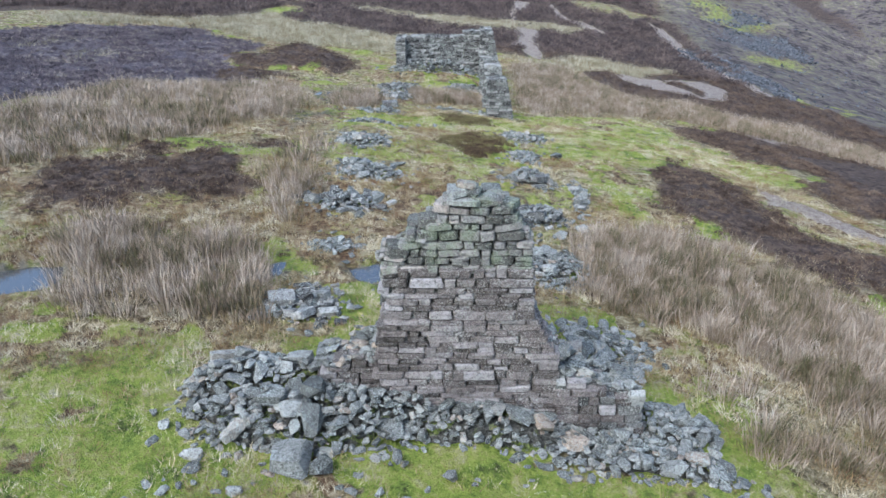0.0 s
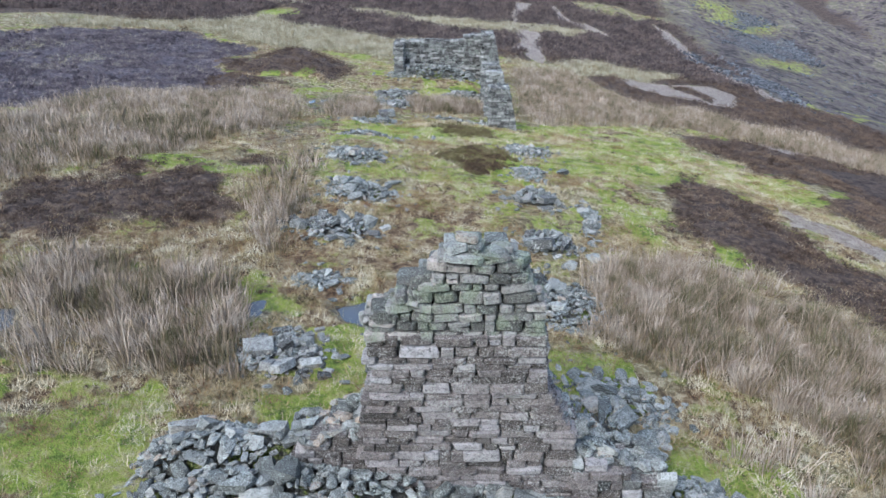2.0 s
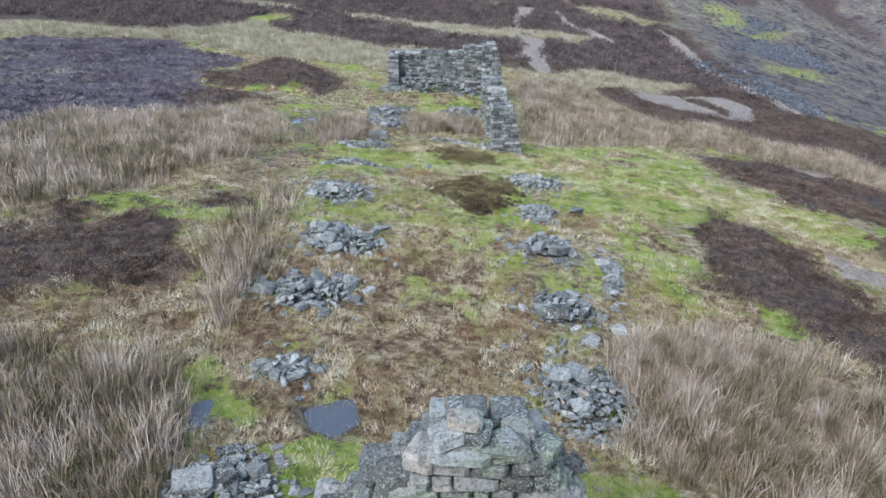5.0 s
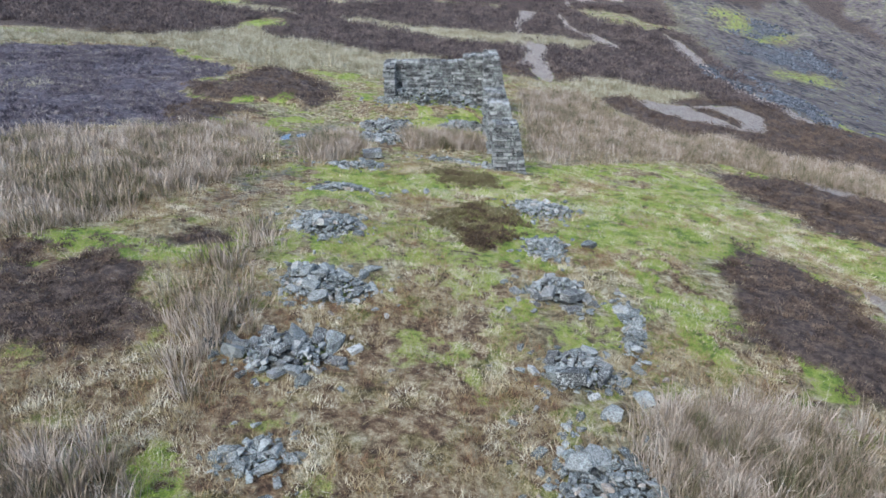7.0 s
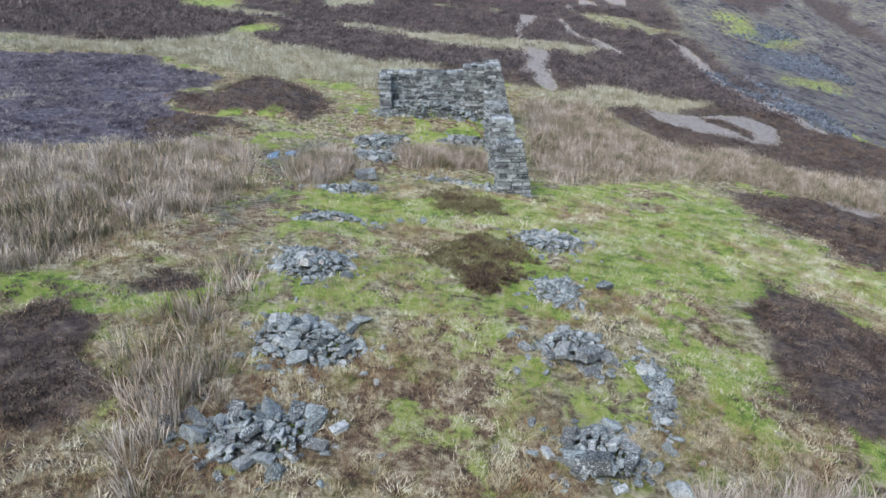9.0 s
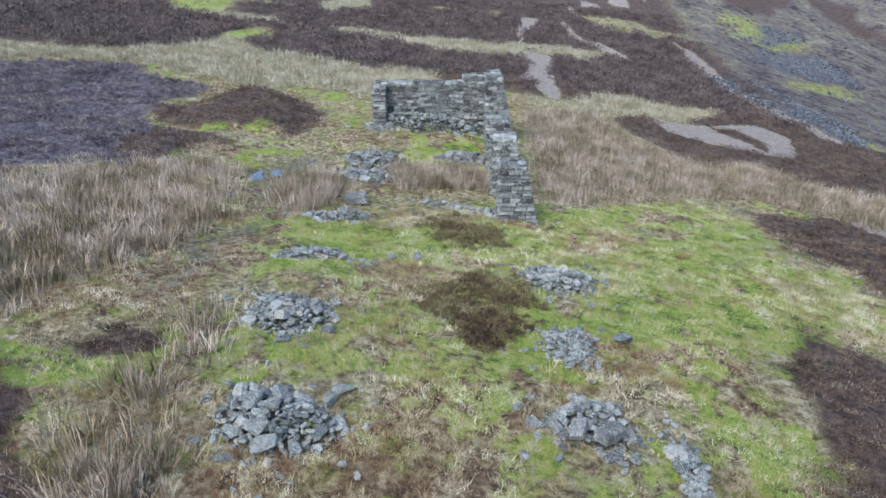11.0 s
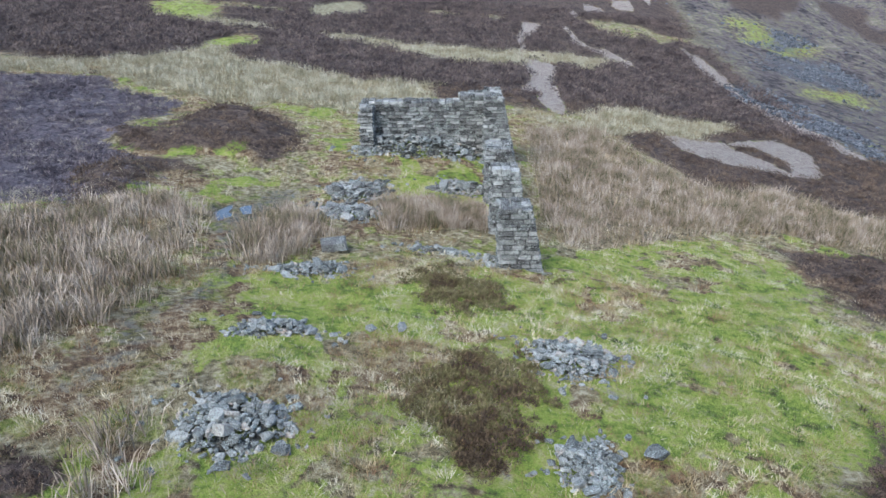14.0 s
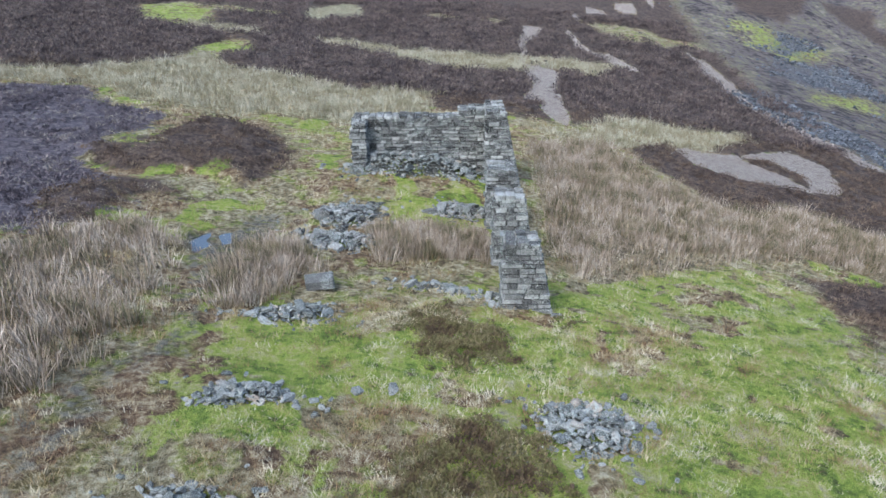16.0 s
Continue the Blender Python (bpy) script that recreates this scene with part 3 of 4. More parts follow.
def hewn(seed, material, wear=0.045):
    """A squared walling stone, one unit across; wear: how far its edges are knocked off."""
    rng = random.Random(seed)
    bm = bmesh.new()
    bmesh.ops.create_cube(bm, size=1.0)
    for v in bm.verts:
        v.co += Vector([rng.uniform(-wear, wear) for _ in range(3)])
    bmesh.ops.bevel(bm, geom=bm.edges[:], offset=rng.uniform(1.1, 1.7) * wear, segments=1, affect="EDGES")
    for v in bm.verts:
        v.co += Vector([rng.uniform(-0.02, 0.02) for _ in range(3)])
    return from_bmesh("stone", bm, material)


def broken(seed, material, flat=0.5):
    """A fallen, angular stone about one unit long."""
    rng = random.Random(seed)
    bm = bmesh.new()
    for _ in range(15):
        v = Vector([rng.gauss(0, 1) for _ in range(3)]).normalized()
        v = Vector([math.copysign(abs(a) ** 0.6, a) for a in v])
        bm.verts.new((0.5 * v.x, 0.38 * v.y * rng.uniform(0.85, 1.1), 0.5 * flat * v.z))
    out = bmesh.ops.convex_hull(bm, input=bm.verts[:])
    bmesh.ops.delete(bm, geom=list({g for g in out["geom_interior"] + out["geom_unused"] if isinstance(g, bmesh.types.BMVert)}), context="VERTS")
    bmesh.ops.recalc_face_normals(bm, faces=bm.faces[:])
    return from_bmesh("stone", bm, material)


HEWN = [hewn(k, M_WALL, 0.06) for k in range(14)]
HEWN_GREY = [hewn(k + 50, M_GREYWALL) for k in range(14)]
HEWN_UPPER = [hewn(k + 130, M_UPPER, 0.09) for k in range(14)]
HEWN_CAP = [hewn(k + 90, M_CAP, 0.10) for k in range(10)]
BROKEN = [broken(k, M_RUBBLE, random.Random(k).uniform(0.35, 0.75)) for k in range(28)]
BROKEN_UPPER = [broken(k + 160, M_UPPER, 0.7) for k in range(10)]
BROKEN_CAP = [broken(k + 60, M_CAP, 0.5) for k in range(8)]


def mesh_arrays(me):
    me.calc_loop_triangles()
    co = np.empty(len(me.vertices) * 3, np.float32)
    me.vertices.foreach_get("co", co)
    tri = np.empty(len(me.loop_triangles) * 3, np.int32)
    me.loop_triangles.foreach_get("vertices", tri)
    return co.reshape(-1, 3), tri.reshape(-1, 3)


ARRAYS = {}


def joined(name, pieces, material, parent=None):
    """Many stones (mesh, pose) in one mesh."""
    vs, fs, n = [], [], 0
    for me, m in pieces:
        if me.name not in ARRAYS:
            ARRAYS[me.name] = mesh_arrays(me)
        co, tri = ARRAYS[me.name]
        a = np.array(m)
        vs.append(co @ a[:3, :3].T + a[:3, 3])
        fs.append(tri + n)
        n += len(co)
    ob = bulk(name, np.vstack(vs), np.vstack(fs), material, parent=parent)
    return tagged(ob, kind="stuff")


def stone_pose(x, y, z, sx, sy, sz, rz=0.0, tilt=0.0, tip=0.0):
    return Matrix.LocRotScale((x, y, z), Euler((tilt, tip, rz)), (sx, sy, sz))


# ---- ground ----
def graded(lo, hi, step, reach_lo, reach_hi, growth=1.06):
    mid = list(np.arange(lo, hi, step))
    s, up = step, [hi]
    while up[-1] < reach_hi:
        s *= growth
        up.append(up[-1] + s)
    s, down = step, [lo]
    while down[-1] > reach_lo:
        s *= growth
        down.append(down[-1] - s)
    return np.array(down[:0:-1] + mid + up)


def build_ground():
    xs, ys = graded(-13, 15, 0.15, -2600, 2600), graded(2, 50, 0.15, -2600, 2600)
    gx, gy = np.meshgrid(xs, ys)
    x, y = gx.ravel(), gy.ravel()
    c = cover(x, y)
    z = land(x, y) + 0.12 * c["heather"] * grain(x, y, 0.6, 71) * smooth(5, 12, y)
    nx, ny = len(xs), len(ys)
    i = (np.arange(ny - 1)[:, None] * nx + np.arange(nx - 1)[None, :]).ravel()
    ob = bulk("ground", np.column_stack([x, y, z]), np.column_stack([i, i + 1, i + nx + 1, i + nx]), M_GROUND, True)
    for name, keys in (("cover_plants", ("heather", "green", "straw")), ("cover_soil", ("burnt", "bare", "wet")), ("cover_rock", ("scree", "rush", "slope")), ("cover_more", ("rust", "scrub", "wet"))):
        layer = ob.data.color_attributes.new(name, "FLOAT_COLOR", "POINT")
        rgba = np.ones((len(x), 4), np.float32)
        for k, key in enumerate(keys):
            rgba[:, k] = c[key]
        layer.data.foreach_set("color", rgba.ravel())
    tagged(ob, "rough moorland of moss, bleached grass and heather", "ground", kind="structure")


build_ground()


def build_pool(poly, level):
    cx, cy = middle(poly)
    ring = [(cx + (px - cx) * 1.12, cy + (py - cy) * 1.12) for px, py in poly]
    bm = bmesh.new()
    bm.faces.new([bm.verts.new((px, py, level)) for px, py in ring])
    bmesh.ops.recalc_face_normals(bm, faces=bm.faces[:])
    if bm.faces[:][0].normal.z < 0:
        bmesh.ops.reverse_faces(bm, faces=bm.faces[:])
    ob = new("water", from_bmesh("water", bm, M_WATER))
    tagged(ob, "still dark peaty water lying among the rushes", "water", kind="structure")


for outline, level in zip(POOLS, LEVELS):
    build_pool(outline, level)


# ---- masonry ----
def coursed(rng, left, right, front, back, z0, z1, course, wide, faces=("front", "back", "left", "right"), lean=0.0, meshes=HEWN, depth=0.3, gap=0.0):
    """Poses of the stones of a coursed wall. left, right: functions of z for its ends in x; front, back: its faces in y."""
    out, z = [], z0
    while z < z1:
        h = course * rng.choice((0.7, 0.85, 1.0, 1.0, 1.15, 1.4))
        zc = z + h / 2
        a, b = left(zc), right(zc)
        f = front + lean * (zc - z0)
        for face in faces:
            along = face in ("front", "back")
            s, e = (a, b) if along else (f + depth, back - depth)
            p = s + (rng.uniform(-0.1, 0.02) if along else 0)
            while p < e - 0.06:
                w = min(rng.uniform(0.45, 1.65) * wide, e - p)
                if e - p - w < 0.14:
                    w = e - p
                proud = rng.uniform(-0.025, 0.025)
                hh, ww = h * rng.uniform(0.86, 0.97) * (1 - gap), w * rng.uniform(0.91, 0.975) * (1 - 0.5 * gap)
                turn = rng.uniform(-0.02, 0.02)
                roll = rng.uniform(-0.02, 0.02)
                if face == "front":
                    m = stone_pose(p + w / 2, f + depth / 2 + proud, zc, ww, depth, hh, turn, 0, roll)
                elif face == "back":
                    m = stone_pose(p + w / 2, back - depth / 2 - proud, zc, ww, depth, hh, turn, 0, roll)
                elif face == "left":
                    m = stone_pose(a + depth / 2 + proud, p + w / 2, zc, depth, ww, hh, turn, roll, 0)
                else:
                    m = stone_pose(b - depth / 2 - proud, p + w / 2, zc, depth, ww, hh, turn, roll, 0)
                if face == "front" and h > 0.12 and rng.random() < 0.12:
                    for lift, share in ((-0.24, 0.44), (0.25, 0.42)):
                        low = m.copy()
                        low.translation.z += lift * h
                        out.append((face, rng.choice(meshes), low @ Matrix.Diagonal((rng.uniform(0.9, 1.0), 1, share * h / hh, 1))))
                else:
                    out.append((face, rng.choice(meshes), m))
                p += w
        z += h
    return out


def steps(table):
    """A stepped outline: (height, value) pairs, eased between."""
    zs, vs = [t[0] for t in table], [t[1] for t in table]
    return lambda z: float(np.interp(z, zs, vs))


def heart(name, left, right, front, back, z0, z1, parent=None, lean=0.0, course=0.16, inset=0.07):
    """The packed inside of a wall, one slab a course."""
    bm = bmesh.new()
    z, last, base = z0, None, None
    while z < z1 - 0.02:
        h = min(course, z1 - z)
        a, b, f = left(z + h / 2) + inset, right(z + h / 2) - inset, front + lean * (z - z0) + inset
        if b - a < 0.05:
            break
        for level in (z, z + h):
            ring = [bm.verts.new((x, y, level)) for x, y in ((a, f), (b, f), (b, back - inset), (a, back - inset))]
            if last:
                for k in range(4):
                    bm.faces.new((last[k], last[(k + 1) % 4], ring[(k + 1) % 4], ring[k]))
            base, last = base or ring, ring
        z += h
    bm.faces.new(last)
    bm.faces.new(base[::-1])
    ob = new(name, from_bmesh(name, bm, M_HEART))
    if parent:
        ob.parent = parent
    return ob


def build_gable():
    rng = random.Random(11)
    left = steps([(-0.2, -1.0), (1.6, -1.03), (1.7, -0.93), (2.2, -0.88), (2.75, -0.9)])
    right = steps([(-0.2, 1.8), (1.0, 1.84), (1.4, 1.8), (1.5, 1.66), (1.9, 1.47), (2.0, 1.40), (2.75, 1.35)])
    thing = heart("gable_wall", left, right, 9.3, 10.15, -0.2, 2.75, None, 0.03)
    tagged(thing, "tall ruined gable of coursed sandstone with a broken top", "ruined wall")
    rear = []
    for face, me, m in coursed(rng, left, right, 9.27, 10.15, 0.02, 2.74, 0.112, 0.33, lean=0.03):
        if face == "back" or (face in ("left", "right") and m.translation.z < 0.5):
            rear.append((me, m))
        else:
            part("stone", me, thing, m)
    # the ragged upper part, set back a little, of rounder lichened stones
    left = steps([(2.7, -0.86), (3.0, -0.86), (3.08, -0.62), (3.3, -0.5), (3.43, -0.40), (3.5, -0.14), (3.62, -0.08), (3.7, 0.0), (3.8, 0.06)])
    right = steps([(2.7, 1.34), (3.2, 1.30), (3.3, 1.2), (3.5, 1.14), (3.7, 1.0), (3.8, 0.86)])
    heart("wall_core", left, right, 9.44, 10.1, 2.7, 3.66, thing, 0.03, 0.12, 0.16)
    for face, me, m in coursed(rng, left, right, 9.38, 10.12, 2.74, 3.78, 0.125, 0.25, lean=0.03, meshes=HEWN_UPPER, depth=0.26):
        if face == "back":
            rear.append((me, m))
        else:
            part("stone", me, thing, m @ Matrix.Rotation(rng.gauss(0, 0.05), 4, "Y"))
    joined("rear_face", rear, M_JOINED, thing)

    def cap(x, y, z, sx, sy, sz, rz=0.0, shapes=HEWN_CAP):
        part("capstone", rng.choice(shapes), thing, stone_pose(x, y, z, sx, sy, sz, rz, rng.gauss(0, 0.09), rng.gauss(0, 0.09)))

    cap(0.28, 9.53, 3.84, 0.46, 0.36, 0.10, 0.04)
    cap(0.20, 9.56, 3.94, 0.24, 0.26, 0.12, 0.3)
    cap(0.43, 9.60, 3.93, 0.19, 0.24, 0.13, -0.3)
    cap(0.33, 9.60, 4.05, 0.26, 0.22, 0.09, 0.1)
    cap(0.66, 9.60, 3.84, 0.20, 0.24, 0.15, 0.5)
    cap(0.02, 9.58, 3.74, 0.24, 0.30, 0.16, -0.4, HEWN_UPPER)
    cap(0.95, 9.66, 3.74, 0.24, 0.26, 0.16, 0.9)
    cap(-0.22, 9.60, 3.50, 0.30, 0.32, 0.18, 0.2, HEWN_UPPER)
    cap(-0.68, 9.60, 3.04, 0.32, 0.42, 0.20, 0.2, HEWN_UPPER)
    # loose stones down both shoulders and over the top
    for k in range(56):
        x = rng.uniform(-0.85, 1.3)
        top = 3.82 - 0.75 * max(0.0, 0.3 - x) if x < 0.3 else 3.86 - 0.62 * (x - 0.3)
        size = rng.uniform(0.10, 0.22)
        cap(x, rng.uniform(9.58, 10.1), top + rng.uniform(-0.08, 0.04), size * 1.2, size, size * 0.8, rng.uniform(0, 6.3), BROKEN_CAP if rng.random() < 0.35 else BROKEN_UPPER)
    for k in range(44):
        u, size = rng.random(), rng.uniform(0.13, 0.25)
        cap(-0.78 + 0.85 * u, rng.uniform(9.46, 10.0), 3.06 + 0.66 * u ** 1.2 - rng.uniform(0.0, 0.14), size * 1.15, size, size * 0.85, rng.uniform(0, 6.3), BROKEN_UPPER)
    for k in range(36):
        u, size = rng.random(), rng.uniform(0.12, 0.22)
        cap(0.72 + 0.58 * u, rng.uniform(9.5, 10.05), 3.84 - 0.56 * u - rng.uniform(0.0, 0.12), size * 1.15, size, size * 0.85, rng.uniform(0, 6.3), BROKEN_UPPER)
    for k in range(16):
        size = rng.uniform(0.12, 0.24)
        cap(rng.uniform(-0.92, -0.55), rng.uniform(9.42, 9.9), rng.uniform(2.86, 3.06), size, size, size * 0.8, rng.uniform(0, 6.3), BROKEN_UPPER)
    # the low stub of the side wall, with its packed inside laid open
    left, right = steps([(0.3, -2.1), (0.9, -1.9), (1.1, -1.75), (1.3, -1.4)]), steps([(0.3, -0.98), (1.4, -0.98)])
    heart("wall_stub", left, right, 9.5, 10.1, 0.0, 1.28, thing)
    for face, me, m in coursed(rng, left, right, 9.42, 10.12, 0.45, 1.26, 0.11, 0.26, faces=("front", "left")):
        part("stone", me, thing, m)
    # the low buttress on the other side
    left, right = steps([(-0.3, 1.8), (1.0, 1.8)]), steps([(-0.3, 3.3), (0.45, 3.12), (0.62, 2.9), (0.75, 2.45), (0.95, 2.1)])
    heart("buttress_core", left, right, 9.3, 10.1, -0.3, 0.9, thing)
    for face, me, m in coursed(rng, left, right, 9.22, 10.12, -0.25, 0.9, 0.14, 0.27, faces=("front", "right")):
        part("stone", rng.choice(HEWN_GREY) if rng.random() < 0.5 else me, thing, m)
    for x0, x1, z0, z1, count in ((-2.0, -1.0, 1.12, 1.36, 60), (1.4, 1.9, 1.62, 1.25, 26), (1.85, 2.3, 1.06, 0.9, 34), (2.3, 3.1, 0.86, 0.6, 46)):
        for k in range(count):
            size, u = rng.uniform(0.11, 0.30), rng.random()
            part("packing_stone", rng.choice(BROKEN), thing, stone_pose(x0 + (x1 - x0) * u, rng.uniform(9.4, 10.1), z0 + (z1 - z0) * u + rng.uniform(-0.1, 0.05), size * 1.1, size, size * 0.8, rng.uniform(0, 6.3), rng.gauss(0, 0.25), rng.gauss(0, 0.25)))
    part("leaning_slab", HEWN_GREY[2], thing, stone_pose(3.02, 9.32, 0.42, 0.28, 0.12, 0.62, 0.1, 0.25, 0.1))


build_gable()


def block_wall(name, label, x0, x1, y0, y1, z0, z1, seed, faces, parts, course=0.125, wide=0.33, lean=0.0, spread=0.0):
    """A straight stretch of standing wall with a rough coped top. spread: how much wider its foot is, on the right."""
    rng = random.Random(seed)
    left = lambda z: x0
    right = lambda z: x1 + spread * max(0.0, (z1 - z) / (z1 - z0))
    thing = heart(name, left, right, y0, y1, z0, z1 - 0.1, None)
    tagged(thing, label, "ruined wall")
    rest = []
    for face, me, m in coursed(rng, left, right, y0, y1, z0, z1 - 0.1, course, wide, meshes=HEWN_GREY, gap=0.08):
        if face in faces and m.translation.z > z0 + 0.3 and parts > 0:
            part("stone", me, thing, m)
            parts -= 1
        else:
            rest.append((me, m))
    joined("wall_backing", rest, M_JOINED, thing)
    nx, ny = max(2, round((x1 - x0) / 0.28)), max(2, round((y1 - y0) / 0.3))
    for i in range(nx):
        for j in range(ny):
            sx, sy = (x1 - x0) / nx, (y1 - y0) / ny
            m = stone_pose(x0 + (i + 0.5) * sx, y0 + (j + 0.5) * sy, z1 - 0.07 + rng.uniform(-0.04, 0.04), sx * rng.uniform(0.8, 1.0), sy * rng.uniform(0.8, 1.0), rng.uniform(0.1, 0.2), rng.uniform(-0.15, 0.15), rng.uniform(-0.08, 0.08), rng.uniform(-0.08, 0.08))
            part("coping_stone", rng.choice(HEWN_GREY), thing, m)
    return thing


SIDE = "weathered grey stone pillar still standing in the side wall"
block_wall("side_wall_pier", SIDE, 2.1, 2.95, 33.4, 34.3, -2.0, 0.36, 21, ("front", "left"), 150, spread=0.5)
block_wall("side_wall_pier", SIDE, 2.05, 2.9, 36.4, 37.15, -2.2, 0.42, 22, ("front", "left"), 130, spread=0.45)
block_wall("side_wall_pier", SIDE, 2.05, 2.95, 39.7, 40.7, -2.3, 0.08, 23, ("front", "left"), 110, spread=0.4)
block_wall("side_wall_corner", SIDE, 2.2, 2.92, 43.5, 45.2, -2.4, 0.98, 24, ("front", "left"), 200, spread=0.75)
block_wall("end_wall", "grey rubble-built end wall across the ruin", -2.75, 1.25, 44.4, 45.2, -2.4, 0.58, 25, ("front", "left"), 300, course=0.135, wide=0.36)
block_wall("end_wall_corner", "taller corner of the grey end wall", 1.25, 2.2, 44.4, 45.2, -2.4, 0.85, 26, ("front", "left"), 90, course=0.135, wide=0.36)
block_wall("end_wall_return", "short broken return at the end wall", -2.75, -2.2, 43.6, 44.4, -2.3, 0.5, 27, ("front", "left", "right"), 90)


# ---- fallen stone ----
def rubble(label, cx, cy, rx, ry, high, count, small, large, seed, turn=0.0, name="pillar_stump", loose=0.25, parts=300, ridge=None):
    """A heap of fallen stones over a packed mound."""
    rng = random.Random(seed)
    ca, sa = math.cos(turn), math.sin(turn)
    rings, spokes, vs, fs = 6, 18, [], []
    for r in range(rings + 1):
        for k in range(spokes):
            a = 2 * math.pi * k / spokes
            d = r / rings
            wob = 1 + 0.18 * math.sin(3 * a + seed) + 0.1 * math.sin(5 * a + 2 * seed)
            u, v = rx * 0.9 * d * math.cos(a) * wob, ry * 0.9 * d * math.sin(a) * wob
            x, y = cx + u * ca - v * sa, cy + u * sa + v * ca
            vs.append((x, y, float(land(x, y)) + (high * 0.8 * (1 - d ** 3)) * rng.uniform(0.8, 1.1) - 0.06 * d))
    for r in range(rings):
        for k in range(spokes):
            a, b = r * spokes + k, r * spokes + (k + 1) % spokes
            fs.append((a, a + spokes, b + spokes, b))
    thing = bulk(name, vs, fs, M_MOUND, True)
    tagged(thing, label, "rubble", "fallen stonework of the ruin")
    rest, laid, tries = [], [], 0
    while len(laid) < count and tries < count * 40:
        tries += 1
        stray = len(laid) > count * (1 - loose)
        d, a = (rng.uniform(0.95, 1.4) if stray else math.sqrt(rng.random())), rng.uniform(0, 2 * math.pi)
        wob = 1 + 0.14 * math.sin(3 * a + seed) + 0.1 * math.sin(5 * a + 2 * seed)
        u, v = rx * d * math.cos(a) * wob, ry * d * math.sin(a) * wob
        x, y = cx + u * ca - v * sa, cy + u * sa + v * ca
        s = (small + (large - small) * rng.random() ** 2.0) * (1.15 if len(laid) < count * 0.3 else 0.85)
        if any((x - q[0]) ** 2 + (y - q[1]) ** 2 < (0.31 * (s + q[2])) ** 2 for q in laid):
            continue
        laid.append((x, y, s))
        z = float(land(x, y)) + high * max(0.0, 1 - min(d, 1) ** 3) * rng.uniform(0.8, 1.05) + s * 0.07
        m = stone_pose(x, y, z, s * 1.12, s * rng.uniform(0.75, 1.15), s * rng.uniform(0.6, 1.0), rng.uniform(0, 6.3), rng.gauss(0, 0.22), rng.gauss(0, 0.22))
        squared = large > 0.45 and name == "pillar_stump" and rng.random() < 0.55
        shape = rng.choice(HEWN_GREY) if squared else rng.choice(BROKEN)
        if squared:
            m = m @ Matrix.Diagonal((0.95, 0.7, 0.5, 1))
        if len(laid) <= parts:
            part("stone", shape, thing, m)
        else:
            rest.append((shape, m))
    for k in range(int(count * 1.1)):
        d, a = math.sqrt(rng.random()) * 1.08, rng.uniform(0, 2 * math.pi)
        u, v = rx * d * math.cos(a), ry * d * math.sin(a)
        x, y, s = cx + u * ca - v * sa, cy + u * sa + v * ca, rng.uniform(0.06, 0.16)
        z = float(land(x, y)) + high * 0.86 * max(0.0, 1 - min(d, 1) ** 3) + 0.02
        rest.append((rng.choice(BROKEN), stone_pose(x, y, z, s * 1.2, s, s * 0.8, rng.uniform(0, 6.3), rng.gauss(0, 0.4), rng.gauss(0, 0.4))))
    if rest:
        joined("stone_filling", rest, M_JOINED, thing)
    return thing


HEAP = "low heap of grey lichened stones, stump of a pillar"
STUMPS = [
    # x, y, rx, ry, height, count, small, large, turn
    (-2.75, 18.6, 0.92, 0.62, 0.4, 40, 0.18, 0.62, 0.1),
    (-2.4, 21.35, 0.95, 0.75, 0.38, 60, 0.14, 0.5, -0.2),
    (-2.85, 24.9, 0.85, 0.75, 0.38, 65, 0.13, 0.42, 0.0),
    (-2.95, 28.3, 0.8, 0.35, 0.22, 34, 0.15, 0.42, 0.1),
    (2.75, 18.75, 0.66, 0.6, 0.48, 32, 0.2, 0.62, 0.0),
    (2.8, 21.75, 0.7, 0.55, 0.5, 32, 0.2, 0.6, 0.1),
    (2.85, 24.5, 0.5, 0.62, 0.3, 46, 0.14, 0.4, 0.1),
    (3.2, 28.15, 0.85, 0.8, 0.4, 75, 0.14, 0.42, 0.0),
    (4.2, 20.6, 0.2, 1.0, 0.3, 24, 0.2, 0.5, -0.15),
    (2.7, 15.6, 0.85, 1.0, 0.35, 70, 0.15, 0.5, 0.2),
    (-2.6, 15.9, 0.45, 0.4, 0.2, 20, 0.15, 0.45, 0.0),
    (-2.9, 12.85, 0.85, 0.6, 0.22, 36, 0.2, 0.6, 0.1),
    (-2.9, 32.1, 0.95, 0.4, 0.22, 36, 0.15, 0.5, 0.25),
    (-2.5, 39.6, 1.0, 1.0, 0.4, 80, 0.16, 0.55, 0.2),
    (-2.5, 37.3, 1.15, 0.65, 0.3, 60, 0.16, 0.6, 0.1),
    (1.3, 40.6, 1.0, 0.45, 0.35, 44, 0.2, 0.6, 0.1),
    (-2.35, 43.6, 0.5, 0.5, 0.3, 26, 0.16, 0.45, 0.0),
    (0.5, 34.4, 0.9, 0.25, 0.12, 22, 0.15, 0.42, 0.0),
    (2.0, 34.0, 0.35, 0.35, 0.12, 10, 0.2, 0.42, 0.0),
    (3.2, 12.3, 0.95, 0.6, 0.16, 34, 0.18, 0.48, -0.4),
]
for k, (x, y, rx, ry, high, count, small, large, turn) in enumerate(STUMPS):
    rubble(HEAP, x, y, rx, ry, high * 0.6, int(count * 2.2), small * 0.7, large * 0.82, 100 + k, turn)
rubble("long bank of rubble fallen along the end wall", -0.2, 43.9, 2.4, 0.7, 0.55, 230, 0.14, 0.42, 301, name="fallen_wall")
